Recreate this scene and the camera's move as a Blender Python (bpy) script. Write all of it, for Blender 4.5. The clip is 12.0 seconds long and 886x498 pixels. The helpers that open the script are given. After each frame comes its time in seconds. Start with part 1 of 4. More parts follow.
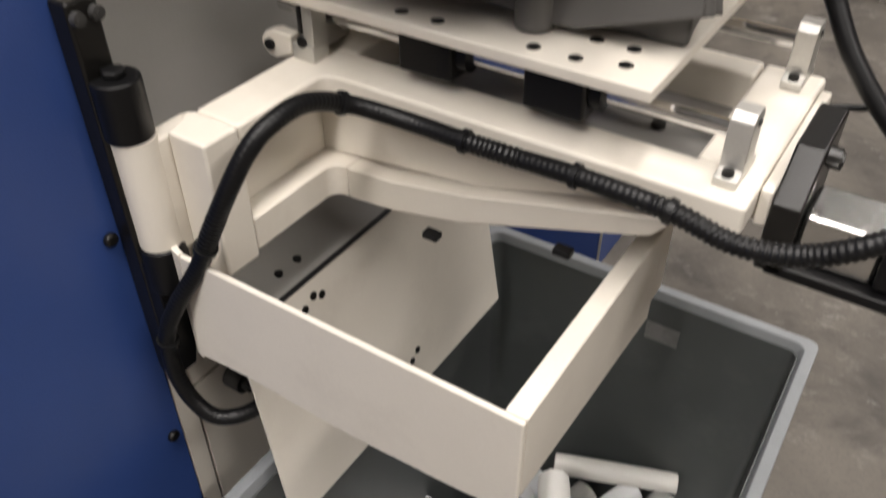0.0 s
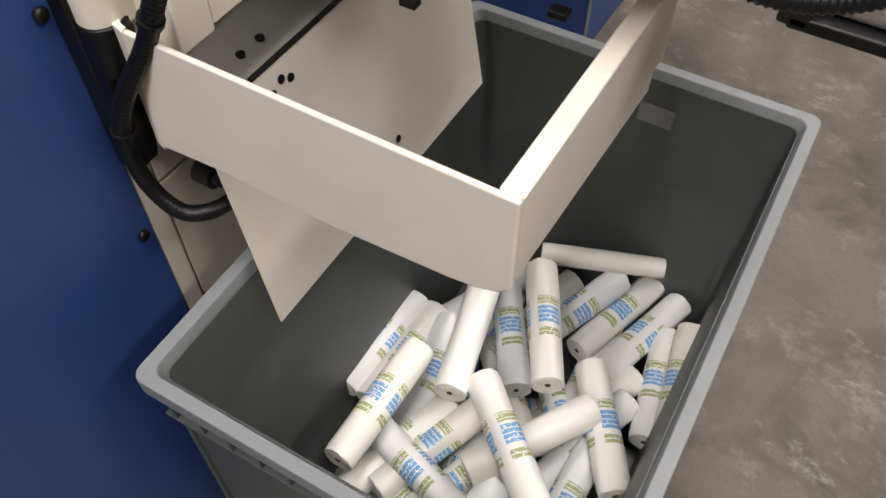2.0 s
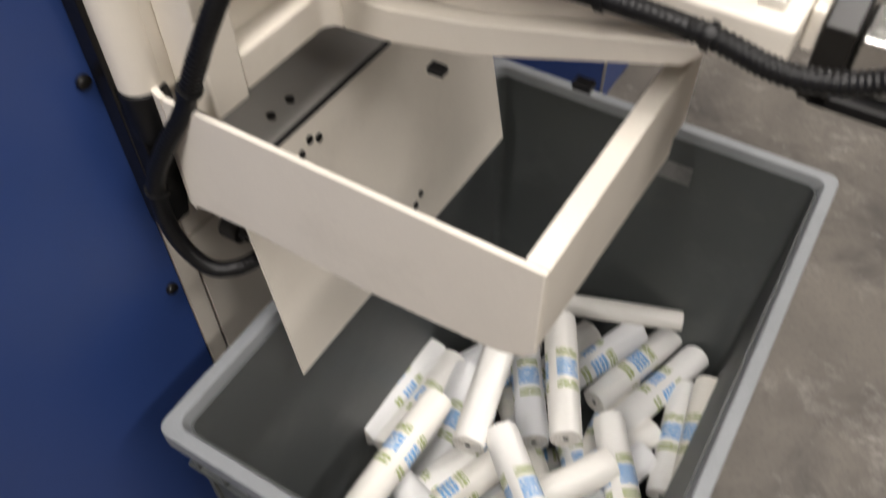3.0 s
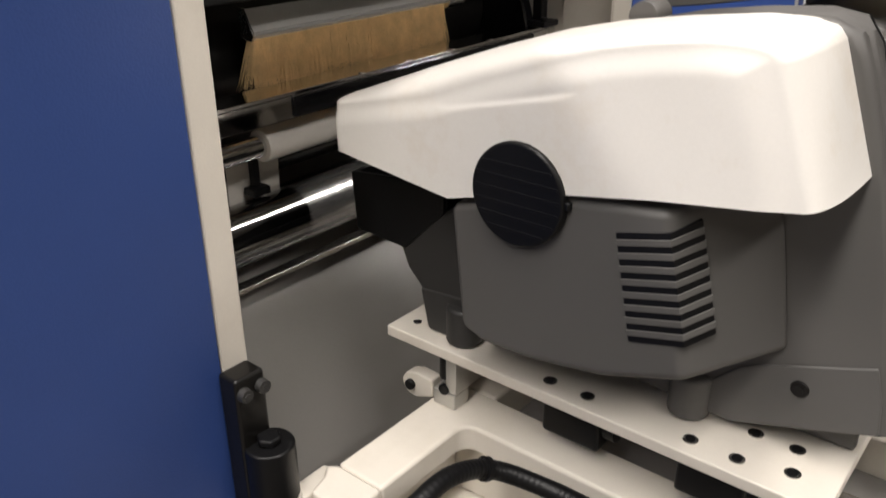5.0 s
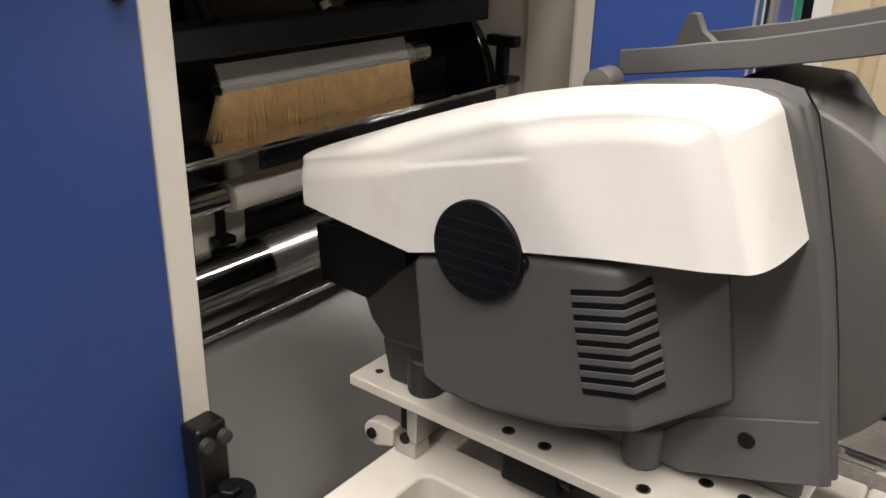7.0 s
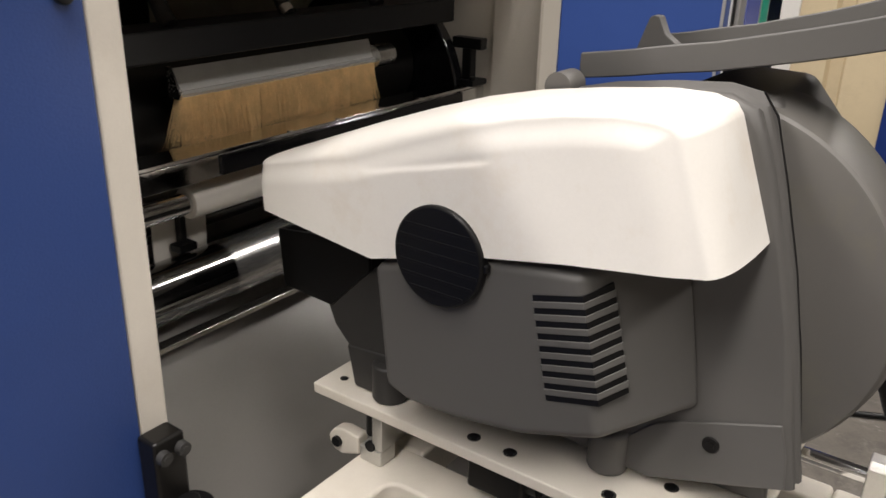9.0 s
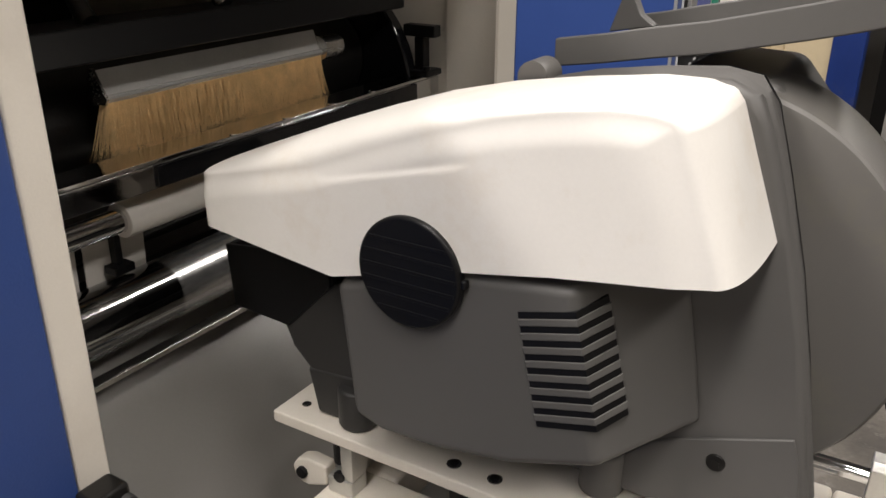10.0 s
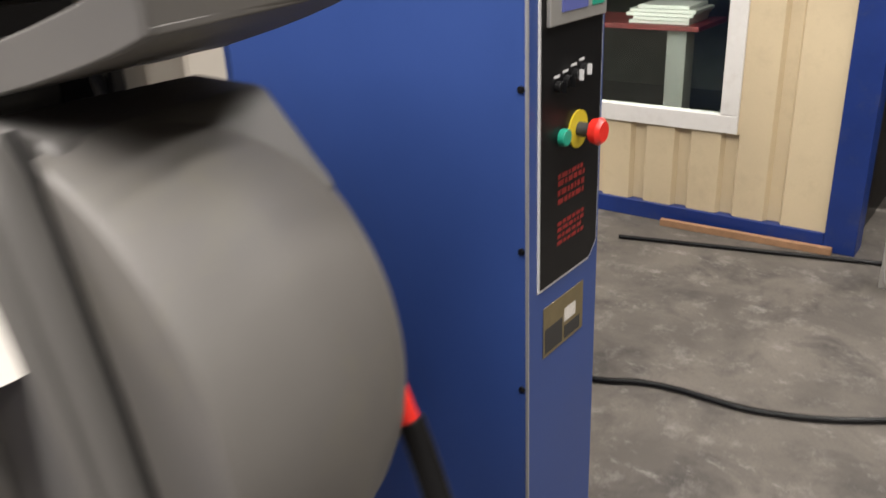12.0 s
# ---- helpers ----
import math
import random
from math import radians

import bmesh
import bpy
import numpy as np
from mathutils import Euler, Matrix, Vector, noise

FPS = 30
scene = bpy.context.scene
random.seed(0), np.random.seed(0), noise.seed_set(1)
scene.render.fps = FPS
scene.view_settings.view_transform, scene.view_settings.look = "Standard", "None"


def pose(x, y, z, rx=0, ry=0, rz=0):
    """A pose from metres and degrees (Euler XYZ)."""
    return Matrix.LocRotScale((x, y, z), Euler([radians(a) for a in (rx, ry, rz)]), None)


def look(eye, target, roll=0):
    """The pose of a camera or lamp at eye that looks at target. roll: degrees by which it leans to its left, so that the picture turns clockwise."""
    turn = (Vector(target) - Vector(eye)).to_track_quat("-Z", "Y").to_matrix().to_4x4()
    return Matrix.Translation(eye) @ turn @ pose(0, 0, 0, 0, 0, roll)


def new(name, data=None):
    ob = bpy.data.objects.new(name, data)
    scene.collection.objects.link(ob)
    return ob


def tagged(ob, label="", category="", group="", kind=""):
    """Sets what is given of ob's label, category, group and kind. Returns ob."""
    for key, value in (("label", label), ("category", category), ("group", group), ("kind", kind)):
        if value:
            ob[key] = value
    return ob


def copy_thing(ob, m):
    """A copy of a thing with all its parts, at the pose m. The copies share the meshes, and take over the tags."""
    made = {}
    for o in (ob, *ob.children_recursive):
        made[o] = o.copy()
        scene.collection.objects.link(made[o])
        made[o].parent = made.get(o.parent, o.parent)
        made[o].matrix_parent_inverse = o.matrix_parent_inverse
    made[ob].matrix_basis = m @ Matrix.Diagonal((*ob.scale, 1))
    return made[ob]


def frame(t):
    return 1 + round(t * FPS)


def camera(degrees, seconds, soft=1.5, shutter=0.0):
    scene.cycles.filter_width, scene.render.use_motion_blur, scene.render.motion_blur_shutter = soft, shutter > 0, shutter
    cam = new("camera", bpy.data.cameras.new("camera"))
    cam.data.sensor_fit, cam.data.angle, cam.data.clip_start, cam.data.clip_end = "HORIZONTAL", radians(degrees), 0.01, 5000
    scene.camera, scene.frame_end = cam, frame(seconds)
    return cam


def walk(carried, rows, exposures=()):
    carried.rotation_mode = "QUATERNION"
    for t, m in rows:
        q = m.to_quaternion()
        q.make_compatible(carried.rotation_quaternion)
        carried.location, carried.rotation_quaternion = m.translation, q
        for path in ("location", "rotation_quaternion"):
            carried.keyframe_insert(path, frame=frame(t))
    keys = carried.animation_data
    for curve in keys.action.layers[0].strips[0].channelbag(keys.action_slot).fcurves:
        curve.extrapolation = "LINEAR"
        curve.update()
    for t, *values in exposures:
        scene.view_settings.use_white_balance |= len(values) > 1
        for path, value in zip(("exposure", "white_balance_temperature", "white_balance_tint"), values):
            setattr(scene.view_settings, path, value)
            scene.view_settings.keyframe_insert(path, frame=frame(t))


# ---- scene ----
cam = camera(56.42, 12.0, shutter=0.5)

PATH = [
    (0, (0.4770, -0.1811, 1.1744), (0.0524, 0.4722, 0.5476), -0.00),
    (0.5, (0.4659, -0.1671, 1.1469), (0.0831, 0.4277, 0.4400), -0.88),
    (1, (0.4588, -0.1622, 1.1349), (0.1084, 0.3916, 0.3795), -0.70),
    (1.5, (0.4570, -0.1606, 1.1275), (0.1290, 0.3756, 0.3497), -0.21),
    (2, (0.4585, -0.1601, 1.1234), (0.1443, 0.3626, 0.3309), -0.39),
    (2.5, (0.4575, -0.1582, 1.1215), (0.1518, 0.3518, 0.3175), -0.74),
    (3, (0.4474, -0.1582, 1.1446), (0.1027, 0.3855, 0.3794), -0.76),
    (3.5, (0.4281, -0.1550, 1.1930), (-0.0187, 0.4669, 0.5498), -0.68),
    (3.7, (0.4201, -0.1534, 1.2126), (-0.0586, 0.4863, 0.6112), -0.58),
    (5.3, (0.3972, -0.1592, 1.2818), (-0.1804, 0.5493, 0.8764), 0.06),
    (5.5, (0.3968, -0.1624, 1.2857), (-0.1813, 0.5505, 0.8889), 0.20),
    (6, (0.4010, -0.1656, 1.2902), (-0.1751, 0.5609, 0.9156), 0.80),
    (6.5, (0.4049, -0.1656, 1.2905), (-0.1587, 0.5712, 0.9171), 1.13),
    (7, (0.4078, -0.1645, 1.2898), (-0.1452, 0.5788, 0.9134), 1.35),
    (8.8, (0.4149, -0.1575, 1.2913), (-0.1256, 0.5953, 0.9156), 1.48),
    (9, (0.4107, -0.1523, 1.2903), (-0.1194, 0.6082, 0.9154), 1.54),
    (9.5, (0.3821, -0.1296, 1.2863), (-0.1234, 0.6435, 0.9031), 1.05),
    (10, (0.3680, -0.1119, 1.2832), (-0.1076, 0.6775, 0.8952), 0.26),
    (10.5, (0.4188, -0.0926, 1.2870), (-0.0915, 0.6771, 0.9032), -0.18),
    (11, (0.5311, -0.0434, 1.2820), (-0.0108, 0.7057, 0.9009), -0.77),
    (11.5, (0.5873, 0.0575, 1.2675), (0.0412, 0.7973, 0.8746), -2.76),
    (11.6, (0.5897, 0.0776, 1.2670), (0.0439, 0.8152, 0.8693), -3.08),
    (12, (0.5851, 0.2024, 1.2704), (0.0244, 0.9345, 0.8837), -2.49),
]
walk(cam, [(t, look(eye, target, roll)) for t, eye, target, roll in PATH],
     [(0, 0.17), (3.0, 0.17), (3.7, 0.08), (5.3, 0.03), (9.5, 0.0), (10.5, -0.12), (11.4, -0.14), (11.6, 0.08), (12, 0.52)])

# ---- light: closed hall with rows of ceiling tubes ----
world = bpy.data.worlds.new("hall_air")
scene.world = world
world.use_nodes = True
world.node_tree.nodes["Background"].inputs[0].default_value = (1.0, 0.96, 0.9, 1)
world.node_tree.nodes["Background"].inputs[1].default_value = 0.02


def tube_lamp(x, y, z, length, turn, watts, width=0.25):
    data = bpy.data.lights.new("ceiling_tube", "AREA")
    data.shape, data.size, data.size_y, data.energy, data.color = "RECTANGLE", width, length, watts, (1.0, 0.942, 0.895)
    ob = new("ceiling_tube", data)
    ob.matrix_world = pose(x, y, z, 0, 0, turn)
    return ob


TUBES = [(0.5, -2.7, 100), (0.65, -0.45, 88), (-2.2, 2.4, 80), (-2.0, -1.6, 200), (3.1, 0.0, 85), (1.4, 3.4, 110)]
for tx, ty, tw in TUBES:
    tube_lamp(tx, ty, 3.85, 2.3, 12, tw, 0.3)


# ---- materials ----
def mat(name, colour, rough=0.5, metal=0.0, vary=0.12, big=6.0, fine=160.0, bump=0.02, stain=None, stain_amount=0.0, spec=0.5, coat=0.0):
    """Plain paint, plastic or metal with two scales of variation and a fine relief."""
    m = bpy.data.materials.new(name)
    m.use_nodes = True
    nt = m.node_tree
    b = nt.nodes["Principled BSDF"]
    tc = nt.nodes.new("ShaderNodeTexCoord")
    n1 = nt.nodes.new("ShaderNodeTexNoise")
    n1.inputs["Scale"].default_value, n1.inputs["Detail"].default_value, n1.inputs["Roughness"].default_value = big, 6, 0.65
    n2 = nt.nodes.new("ShaderNodeTexNoise")
    n2.inputs["Scale"].default_value, n2.inputs["Detail"].default_value = fine, 3
    for n in (n1, n2):
        nt.links.new(tc.outputs["Object"], n.inputs["Vector"])
    mix = nt.nodes.new("ShaderNodeMath")
    mix.operation = "MULTIPLY_ADD"
    mix.inputs[1].default_value, mix.inputs[2].default_value = 0.3, 0.0
    nt.links.new(n2.outputs["Fac"], mix.inputs[0])
    add = nt.nodes.new("ShaderNodeMath")
    add.operation = "MULTIPLY_ADD"
    add.inputs[1].default_value = 0.7
    nt.links.new(n1.outputs["Fac"], add.inputs[0])
    nt.links.new(mix.outputs[0], add.inputs[2])
    ramp = nt.nodes.new("ShaderNodeValToRGB")
    ramp.color_ramp.elements[0].position, ramp.color_ramp.elements[1].position = 0.3, 0.7
    ramp.color_ramp.elements[0].color = (*[c * (1 - vary) for c in colour], 1)
    ramp.color_ramp.elements[1].color = (*[min(1, c * (1 + vary)) for c in colour], 1)
    nt.links.new(add.outputs[0], ramp.inputs[0])
    out = ramp.outputs[0]
    if stain:
        n3 = nt.nodes.new("ShaderNodeTexNoise")
        n3.inputs["Scale"].default_value, n3.inputs["Detail"].default_value, n3.inputs["Roughness"].default_value = big * 1.7, 8, 0.7
        nt.links.new(tc.outputs["Object"], n3.inputs["Vector"])
        r3 = nt.nodes.new("ShaderNodeMapRange")
        r3.inputs["From Min"].default_value, r3.inputs["From Max"].default_value, r3.inputs["To Max"].default_value = 0.52, 0.75, stain_amount
        nt.links.new(n3.outputs["Fac"], r3.inputs["Value"])
        mx = nt.nodes.new("ShaderNodeMix")
        mx.data_type = "RGBA"
        mx.inputs["B"].default_value = (*stain, 1)
        nt.links.new(r3.outputs["Result"], mx.inputs["Factor"])
        nt.links.new(out, mx.inputs["A"])
        out = mx.outputs["Result"]
    nt.links.new(out, b.inputs["Base Color"])
    rr = nt.nodes.new("ShaderNodeMapRange")
    rr.inputs["To Min"].default_value, rr.inputs["To Max"].default_value = max(0.02, rough - 0.08), min(1, rough + 0.08)
    nt.links.new(add.outputs[0], rr.inputs["Value"])
    nt.links.new(rr.outputs["Result"], b.inputs["Roughness"])
    b.inputs["Metallic"].default_value = metal
    b.inputs["Specular IOR Level"].default_value = spec
    b.inputs["Coat Weight"].default_value = coat
    if bump:
        bp = nt.nodes.new("ShaderNodeBump")
        bp.inputs["Strength"].default_value, bp.inputs["Distance"].default_value = bump * 5, 0.002
        nt.links.new(n2.outputs["Fac"], bp.inputs["Height"])
        nt.links.new(bp.outputs[0], b.inputs["Normal"])
    return m


ENAMEL = mat("ivory_enamel", (0.72, 0.67, 0.59), 0.42, vary=0.04, big=9, fine=700, bump=0.015, stain=(0.5, 0.44, 0.35), stain_amount=0.25)
SHEET = mat("ivory_sheet", (0.74, 0.69, 0.61), 0.5, vary=0.05, big=7, fine=500, bump=0.01, stain=(0.45, 0.4, 0.33), stain_amount=0.2)
# bay shade is mixed into this grey; the bent sheet itself is paler
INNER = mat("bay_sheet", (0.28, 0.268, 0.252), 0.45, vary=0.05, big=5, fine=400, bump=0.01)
BLUE = mat("blue_enamel", (0.030, 0.064, 0.222), 0.36, vary=0.07, big=5, fine=600, bump=0.02)
BLUE2 = mat("deep_blue_paint", (0.008, 0.03, 0.17), 0.4, vary=0.15, big=8, fine=300, bump=0.03, stain=(0.1, 0.1, 0.12), stain_amount=0.3)
GREY = mat("grey_plastic", (0.096, 0.092, 0.087), 0.52, vary=0.05, big=12, fine=2200, bump=0.018)
GREYB = mat("grey_plastic_worn", (0.113, 0.107, 0.099), 0.5, vary=0.07, big=10, fine=2000, bump=0.02, stain=(0.21, 0.19, 0.09), stain_amount=0.18)
DARKGREY = mat("dark_grey_plastic", (0.032, 0.031, 0.03), 0.5, vary=0.08, big=12, fine=900, bump=0.03)
COVER = mat("white_plastic", (0.82, 0.79, 0.74), 0.38, vary=0.03, big=9, fine=500, bump=0.003, stain=(0.66, 0.56, 0.43), stain_amount=0.4)
BLACK = mat("black_plastic", (0.0045, 0.0045, 0.005), 0.4, vary=0.2, big=20, fine=600, bump=0.012, spec=0.3)
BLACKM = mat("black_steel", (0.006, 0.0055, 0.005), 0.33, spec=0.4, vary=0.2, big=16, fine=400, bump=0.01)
GLOSSBLACK = mat("gloss_black", (0.006, 0.006, 0.007), 0.12, vary=0.1, big=14, fine=300, bump=0.0)
CHROME = mat("chrome", (0.72, 0.72, 0.72), 0.1, metal=1.0, vary=0.05, big=20, fine=500, bump=0.004)
STEEL = mat("brushed_steel", (0.55, 0.54, 0.52), 0.26, metal=1.0, vary=0.1, big=20, fine=600, bump=0.02)
POLISHED = mat("polished_plate", (0.72, 0.71, 0.68), 0.24, metal=0.55, vary=0.08, big=30, fine=400, bump=0.006)
# darker chrome for the draw and nip rollers
DARKCHROME = mat("dark_chrome", (0.3, 0.3, 0.3), 0.11, metal=1.0, vary=0.1, big=20, fine=500, bump=0.004)
CAST = mat("cast_aluminium", (0.55, 0.54, 0.51), 0.38, metal=0.7, vary=0.08, big=18, fine=500, bump=0.04)
WEB = mat("milky_film_web", (0.6, 0.57, 0.52), 0.35, vary=0.05, big=18, fine=200, bump=0.02)
CHROMEFILM = mat("film_over_steel", (0.5, 0.5, 0.49), 0.22, metal=0.85, vary=0.12, big=25, fine=300, bump=0.02)
RIMP = mat("pale_crate_rim", (0.21, 0.22, 0.23), 0.5, vary=0.1, big=14, fine=500, bump=0.05, stain=(0.16, 0.17, 0.18), stain_amount=0.5)
BINP = mat("grey_crate_plastic", (0.07, 0.076, 0.075), 0.48, vary=0.08, big=6, fine=900, bump=0.03, stain=(0.13, 0.135, 0.135), stain_amount=0.4)


def concrete(name):
    """Worn trowelled concrete: broad mottling, whitish scuffs, dark oily stains, fine grit."""
    m = bpy.data.materials.new(name)
    m.use_nodes = True
    nt = m.node_tree
    b = nt.nodes["Principled BSDF"]
    tc = nt.nodes.new("ShaderNodeTexCoord")

    def noise(scale, detail, distort=0.0, rough=0.6, stretch=None):
        n = nt.nodes.new("ShaderNodeTexNoise")
        n.inputs["Scale"].default_value, n.inputs["Detail"].default_value = scale, detail
        n.inputs["Roughness"].default_value, n.inputs["Distortion"].default_value = rough, distort
        src = tc.outputs["Object"]
        if stretch:
            mp = nt.nodes.new("ShaderNodeMapping")
            mp.inputs["Scale"].default_value = stretch
            mp.inputs["Rotation"].default_value = (0, 0, 0.7)
            nt.links.new(src, mp.inputs["Vector"])
            src = mp.outputs["Vector"]
        nt.links.new(src, n.inputs["Vector"])
        return n.outputs["Fac"]

    def ramp(src, lo, hi):
        r = nt.nodes.new("ShaderNodeMapRange")
        r.inputs["From Min"].default_value, r.inputs["From Max"].default_value = lo, hi
        nt.links.new(src, r.inputs["Value"])
        return r.outputs["Result"]

    def mix(a, bb, fac, amount):
        x = nt.nodes.new("ShaderNodeMix")
        x.data_type = "RGBA"
        k = nt.nodes.new("ShaderNodeMath")
        k.operation = "MULTIPLY"
        k.inputs[1].default_value = amount
        nt.links.new(fac, k.inputs[0])
        nt.links.new(k.outputs[0], x.inputs["Factor"])
        for sock, val in (("A", a), ("B", bb)):
            s = [q for q in x.inputs if q.name == sock and q.type == "RGBA"][0]
            if isinstance(val, tuple):
                s.default_value = val + (1,)
            else:
                nt.links.new(val, s)
        return [q for q in x.outputs if q.type == "RGBA"][0]

    c = mix((0.078, 0.069, 0.059), (0.14, 0.124, 0.105), ramp(noise(3.2, 8, 0.6), 0.36, 0.66), 1.0)
    c = mix(c, (0.038, 0.034, 0.031), ramp(noise(4.5, 9, 0.4, 0.66), 0.5, 0.66), 0.8)
    c = mix(c, (0.25, 0.23, 0.21), ramp(noise(8, 10, 0.1, 0.74), 0.54, 0.72), 0.7)
    c = mix(c, (0.42, 0.395, 0.365), ramp(noise(6, 11, 0.0, 0.78, (1, 1.8, 1)), 0.57, 0.7), 0.52)
    c = mix(c, (0.07, 0.064, 0.06), ramp(noise(120, 3), 0.5, 0.75), 0.5)
    nt.links.new(c, b.inputs["Base Color"])
    b.inputs["Roughness"].default_value = 0.68
    bump = nt.nodes.new("ShaderNodeBump")
    bump.inputs["Strength"].default_value, bump.inputs["Distance"].default_value = 0.25, 0.002
    nt.links.new(noise(70, 6), bump.inputs["Height"])
    nt.links.new(bump.outputs["Normal"], b.inputs["Normal"])
    return m


CONC = concrete("worn_concrete")
BEIGE = mat("cream_container_paint", (0.62, 0.51, 0.33), 0.5, vary=0.06, big=4, fine=200, bump=0.03, stain=(0.4, 0.32, 0.2), stain_amount=0.35)
WHITEP = mat("white_window_paint", (0.72, 0.7, 0.66), 0.45, vary=0.05, big=9, fine=300, bump=0.02, stain=(0.45, 0.4, 0.33), stain_amount=0.3)
WOOD = mat("raw_lath", (0.34, 0.19, 0.1), 0.65, vary=0.25, big=20, fine=200, bump=0.06)
HALL = mat("hall_plaster", (0.4, 0.37, 0.33), 0.8, vary=0.1, big=1.5, fine=40, bump=0.04)
ROOF = mat("hall_roof", (0.3, 0.29, 0.27), 0.7, vary=0.12, big=1.0, fine=30, bump=0.03)
# dark colour stands in for the missing light inside the office
ROOMSHADE = mat("unlit_room", (0.12, 0.13, 0.115), 0.8, vary=0.3, big=3, fine=40, bump=0.0)
RED = mat("red_plastic", (0.75, 0.03, 0.02), 0.3, vary=0.06)
DARKRED = mat("dark_red_board", (0.16, 0.02, 0.02), 0.5, vary=0.15)
REDTEXT = mat("red_print", (0.2, 0.014, 0.012), 0.45, vary=0.1)
WHITETEXT = mat("white_print", (0.6, 0.6, 0.6), 0.45, vary=0.1)
YELLOW = mat("yellow_plastic", (0.65, 0.5, 0.03), 0.35, vary=0.08)
GREEN = mat("green_plastic", (0.02, 0.3, 0.2), 0.3, vary=0.08)
BRISTLE = mat("natural_bristle", (0.74, 0.53, 0.27), 0.6, vary=0.25, big=60, fine=700, bump=0.02)
BRASS = mat("brass_plate", (0.35, 0.29, 0.16), 0.35, metal=0.8, vary=0.15, big=30, fine=400)
SCREEN = mat("blue_screen", (0.1, 0.12, 0.35), 0.2, vary=0.05)


def film_material(name, printed):
    """White bag film with a printed belt: green, blue, green blocks on part of the girth."""
    m = bpy.data.materials.new(name)
    m.use_nodes = True
    nt = m.node_tree
    b = nt.nodes["Principled BSDF"]
    N, L = nt.nodes.new, nt.links.new

    def math_node(op, a, bb, clamp=False):
        n = N("ShaderNodeMath")
        n.operation, n.use_clamp = op, clamp
        for i, v in enumerate((a, bb)):
            if v is None:
                continue
            if isinstance(v, (int, float)):
                n.inputs[i].default_value = v
            else:
                L(v, n.inputs[i])
        return n.outputs[0]

    tc = N("ShaderNodeTexCoord")
    sep = N("ShaderNodeSeparateXYZ")
    L(tc.outputs["Object"], sep.inputs[0])
    info = N("ShaderNodeObjectInfo")
    along = sep.outputs["Z"]
    girth = math_node("ARCTAN2", sep.outputs["Y"], sep.outputs["X"])
    cell = N("ShaderNodeTexNoise")
    cell.noise_dimensions = "2D"
    cell.inputs["Scale"].default_value, cell.inputs["Detail"].default_value = 1.0, 1
    comb = N("ShaderNodeCombineXYZ")
    L(math_node("MULTIPLY", girth, 5.5), comb.inputs[0])
    L(math_node("ADD", math_node("MULTIPLY", along, 320.0), math_node("MULTIPLY", info.outputs["Random"], 60.0)), comb.inputs[1])
    L(comb.outputs[0], cell.inputs["Vector"])
    glyph = math_node("GREATER_THAN", cell.outputs["Fac"], 0.35)
    patch = math_node("GREATER_THAN", math_node("SINE", math_node("MULTIPLY", girth, 3.0), None), -0.6)
    dist = math_node("ABSOLUTE", along, None)
    green = math_node("MULTIPLY", math_node("GREATER_THAN", dist, 0.0165), math_node("LESS_THAN", dist, 0.0275))
    blue = math_node("LESS_THAN", math_node("ABSOLUTE", math_node("ADD", along, 0.002), None), 0.0115)
    lines = math_node("GREATER_THAN", math_node("SINE", math_node("MULTIPLY", along, 1050.0), None), -0.8)
    glyph = math_node("MULTIPLY", glyph, lines)
    green = math_node("MULTIPLY", green, math_node("MULTIPLY", patch, glyph))
    blue = math_node("MULTIPLY", blue, math_node("MULTIPLY", patch, glyph))
    n1 = N("ShaderNodeTexNoise")
    n1.inputs["Scale"].default_value, n1.inputs["Detail"].default_value = 30, 5
    L(tc.outputs["Object"], n1.inputs["Vector"])
    base = N("ShaderNodeMix")
    base.data_type = "RGBA"
    base.inputs["A"].default_value, base.inputs["B"].default_value = (0.83, 0.84, 0.86, 1), (0.82, 0.79, 0.72, 1)
    L(info.outputs["Random"], base.inputs["Factor"])
    m1 = N("ShaderNodeMix")
    m1.data_type = "RGBA"
    m1.inputs["B"].default_value = (0.3, 0.36, 0.11, 1)
    L(base.outputs["Result"], m1.inputs["A"])
    L(math_node("MULTIPLY", green, 0.9 * printed), m1.inputs["Factor"])
    m2 = N("ShaderNodeMix")
    m2.data_type = "RGBA"
    m2.inputs["B"].default_value = (0.09, 0.33, 0.68, 1)
    L(m1.outputs["Result"], m2.inputs["A"])
    L(math_node("MULTIPLY", blue, 0.9 * printed), m2.inputs["Factor"])
    L(m2.outputs["Result"], b.inputs["Base Color"])
    b.inputs["Roughness"].default_value = 0.38
    b.inputs["Subsurface Weight"].default_value = 0.0
    bp = N("ShaderNodeBump")
    bp.inputs["Strength"].default_value, bp.inputs["Distance"].default_value = 0.35, 0.004
    L(n1.outputs["Fac"], bp.inputs["Height"])
    L(bp.outputs[0], b.inputs["Normal"])
    return m


FILM = film_material("printed_bag_film", 1.0)
PLAINFILM = film_material("plain_bag_film", 0.0)
FILMEND = mat("film_end", (0.62, 0.59, 0.54), 0.5, vary=0.2, big=200, fine=900, bump=0.1)


def glass_material():
    m = bpy.data.materials.new("window_glass")
    m.use_nodes = True
    b = m.node_tree.nodes["Principled BSDF"]
    b.inputs["Base Color"].default_value = (0.75, 0.85, 0.8, 1)
    b.inputs["Roughness"].default_value = 0.03
    b.inputs["Transmission Weight"].default_value = 1.0
    b.inputs["IOR"].default_value = 1.45
    return m


GLASS = glass_material()


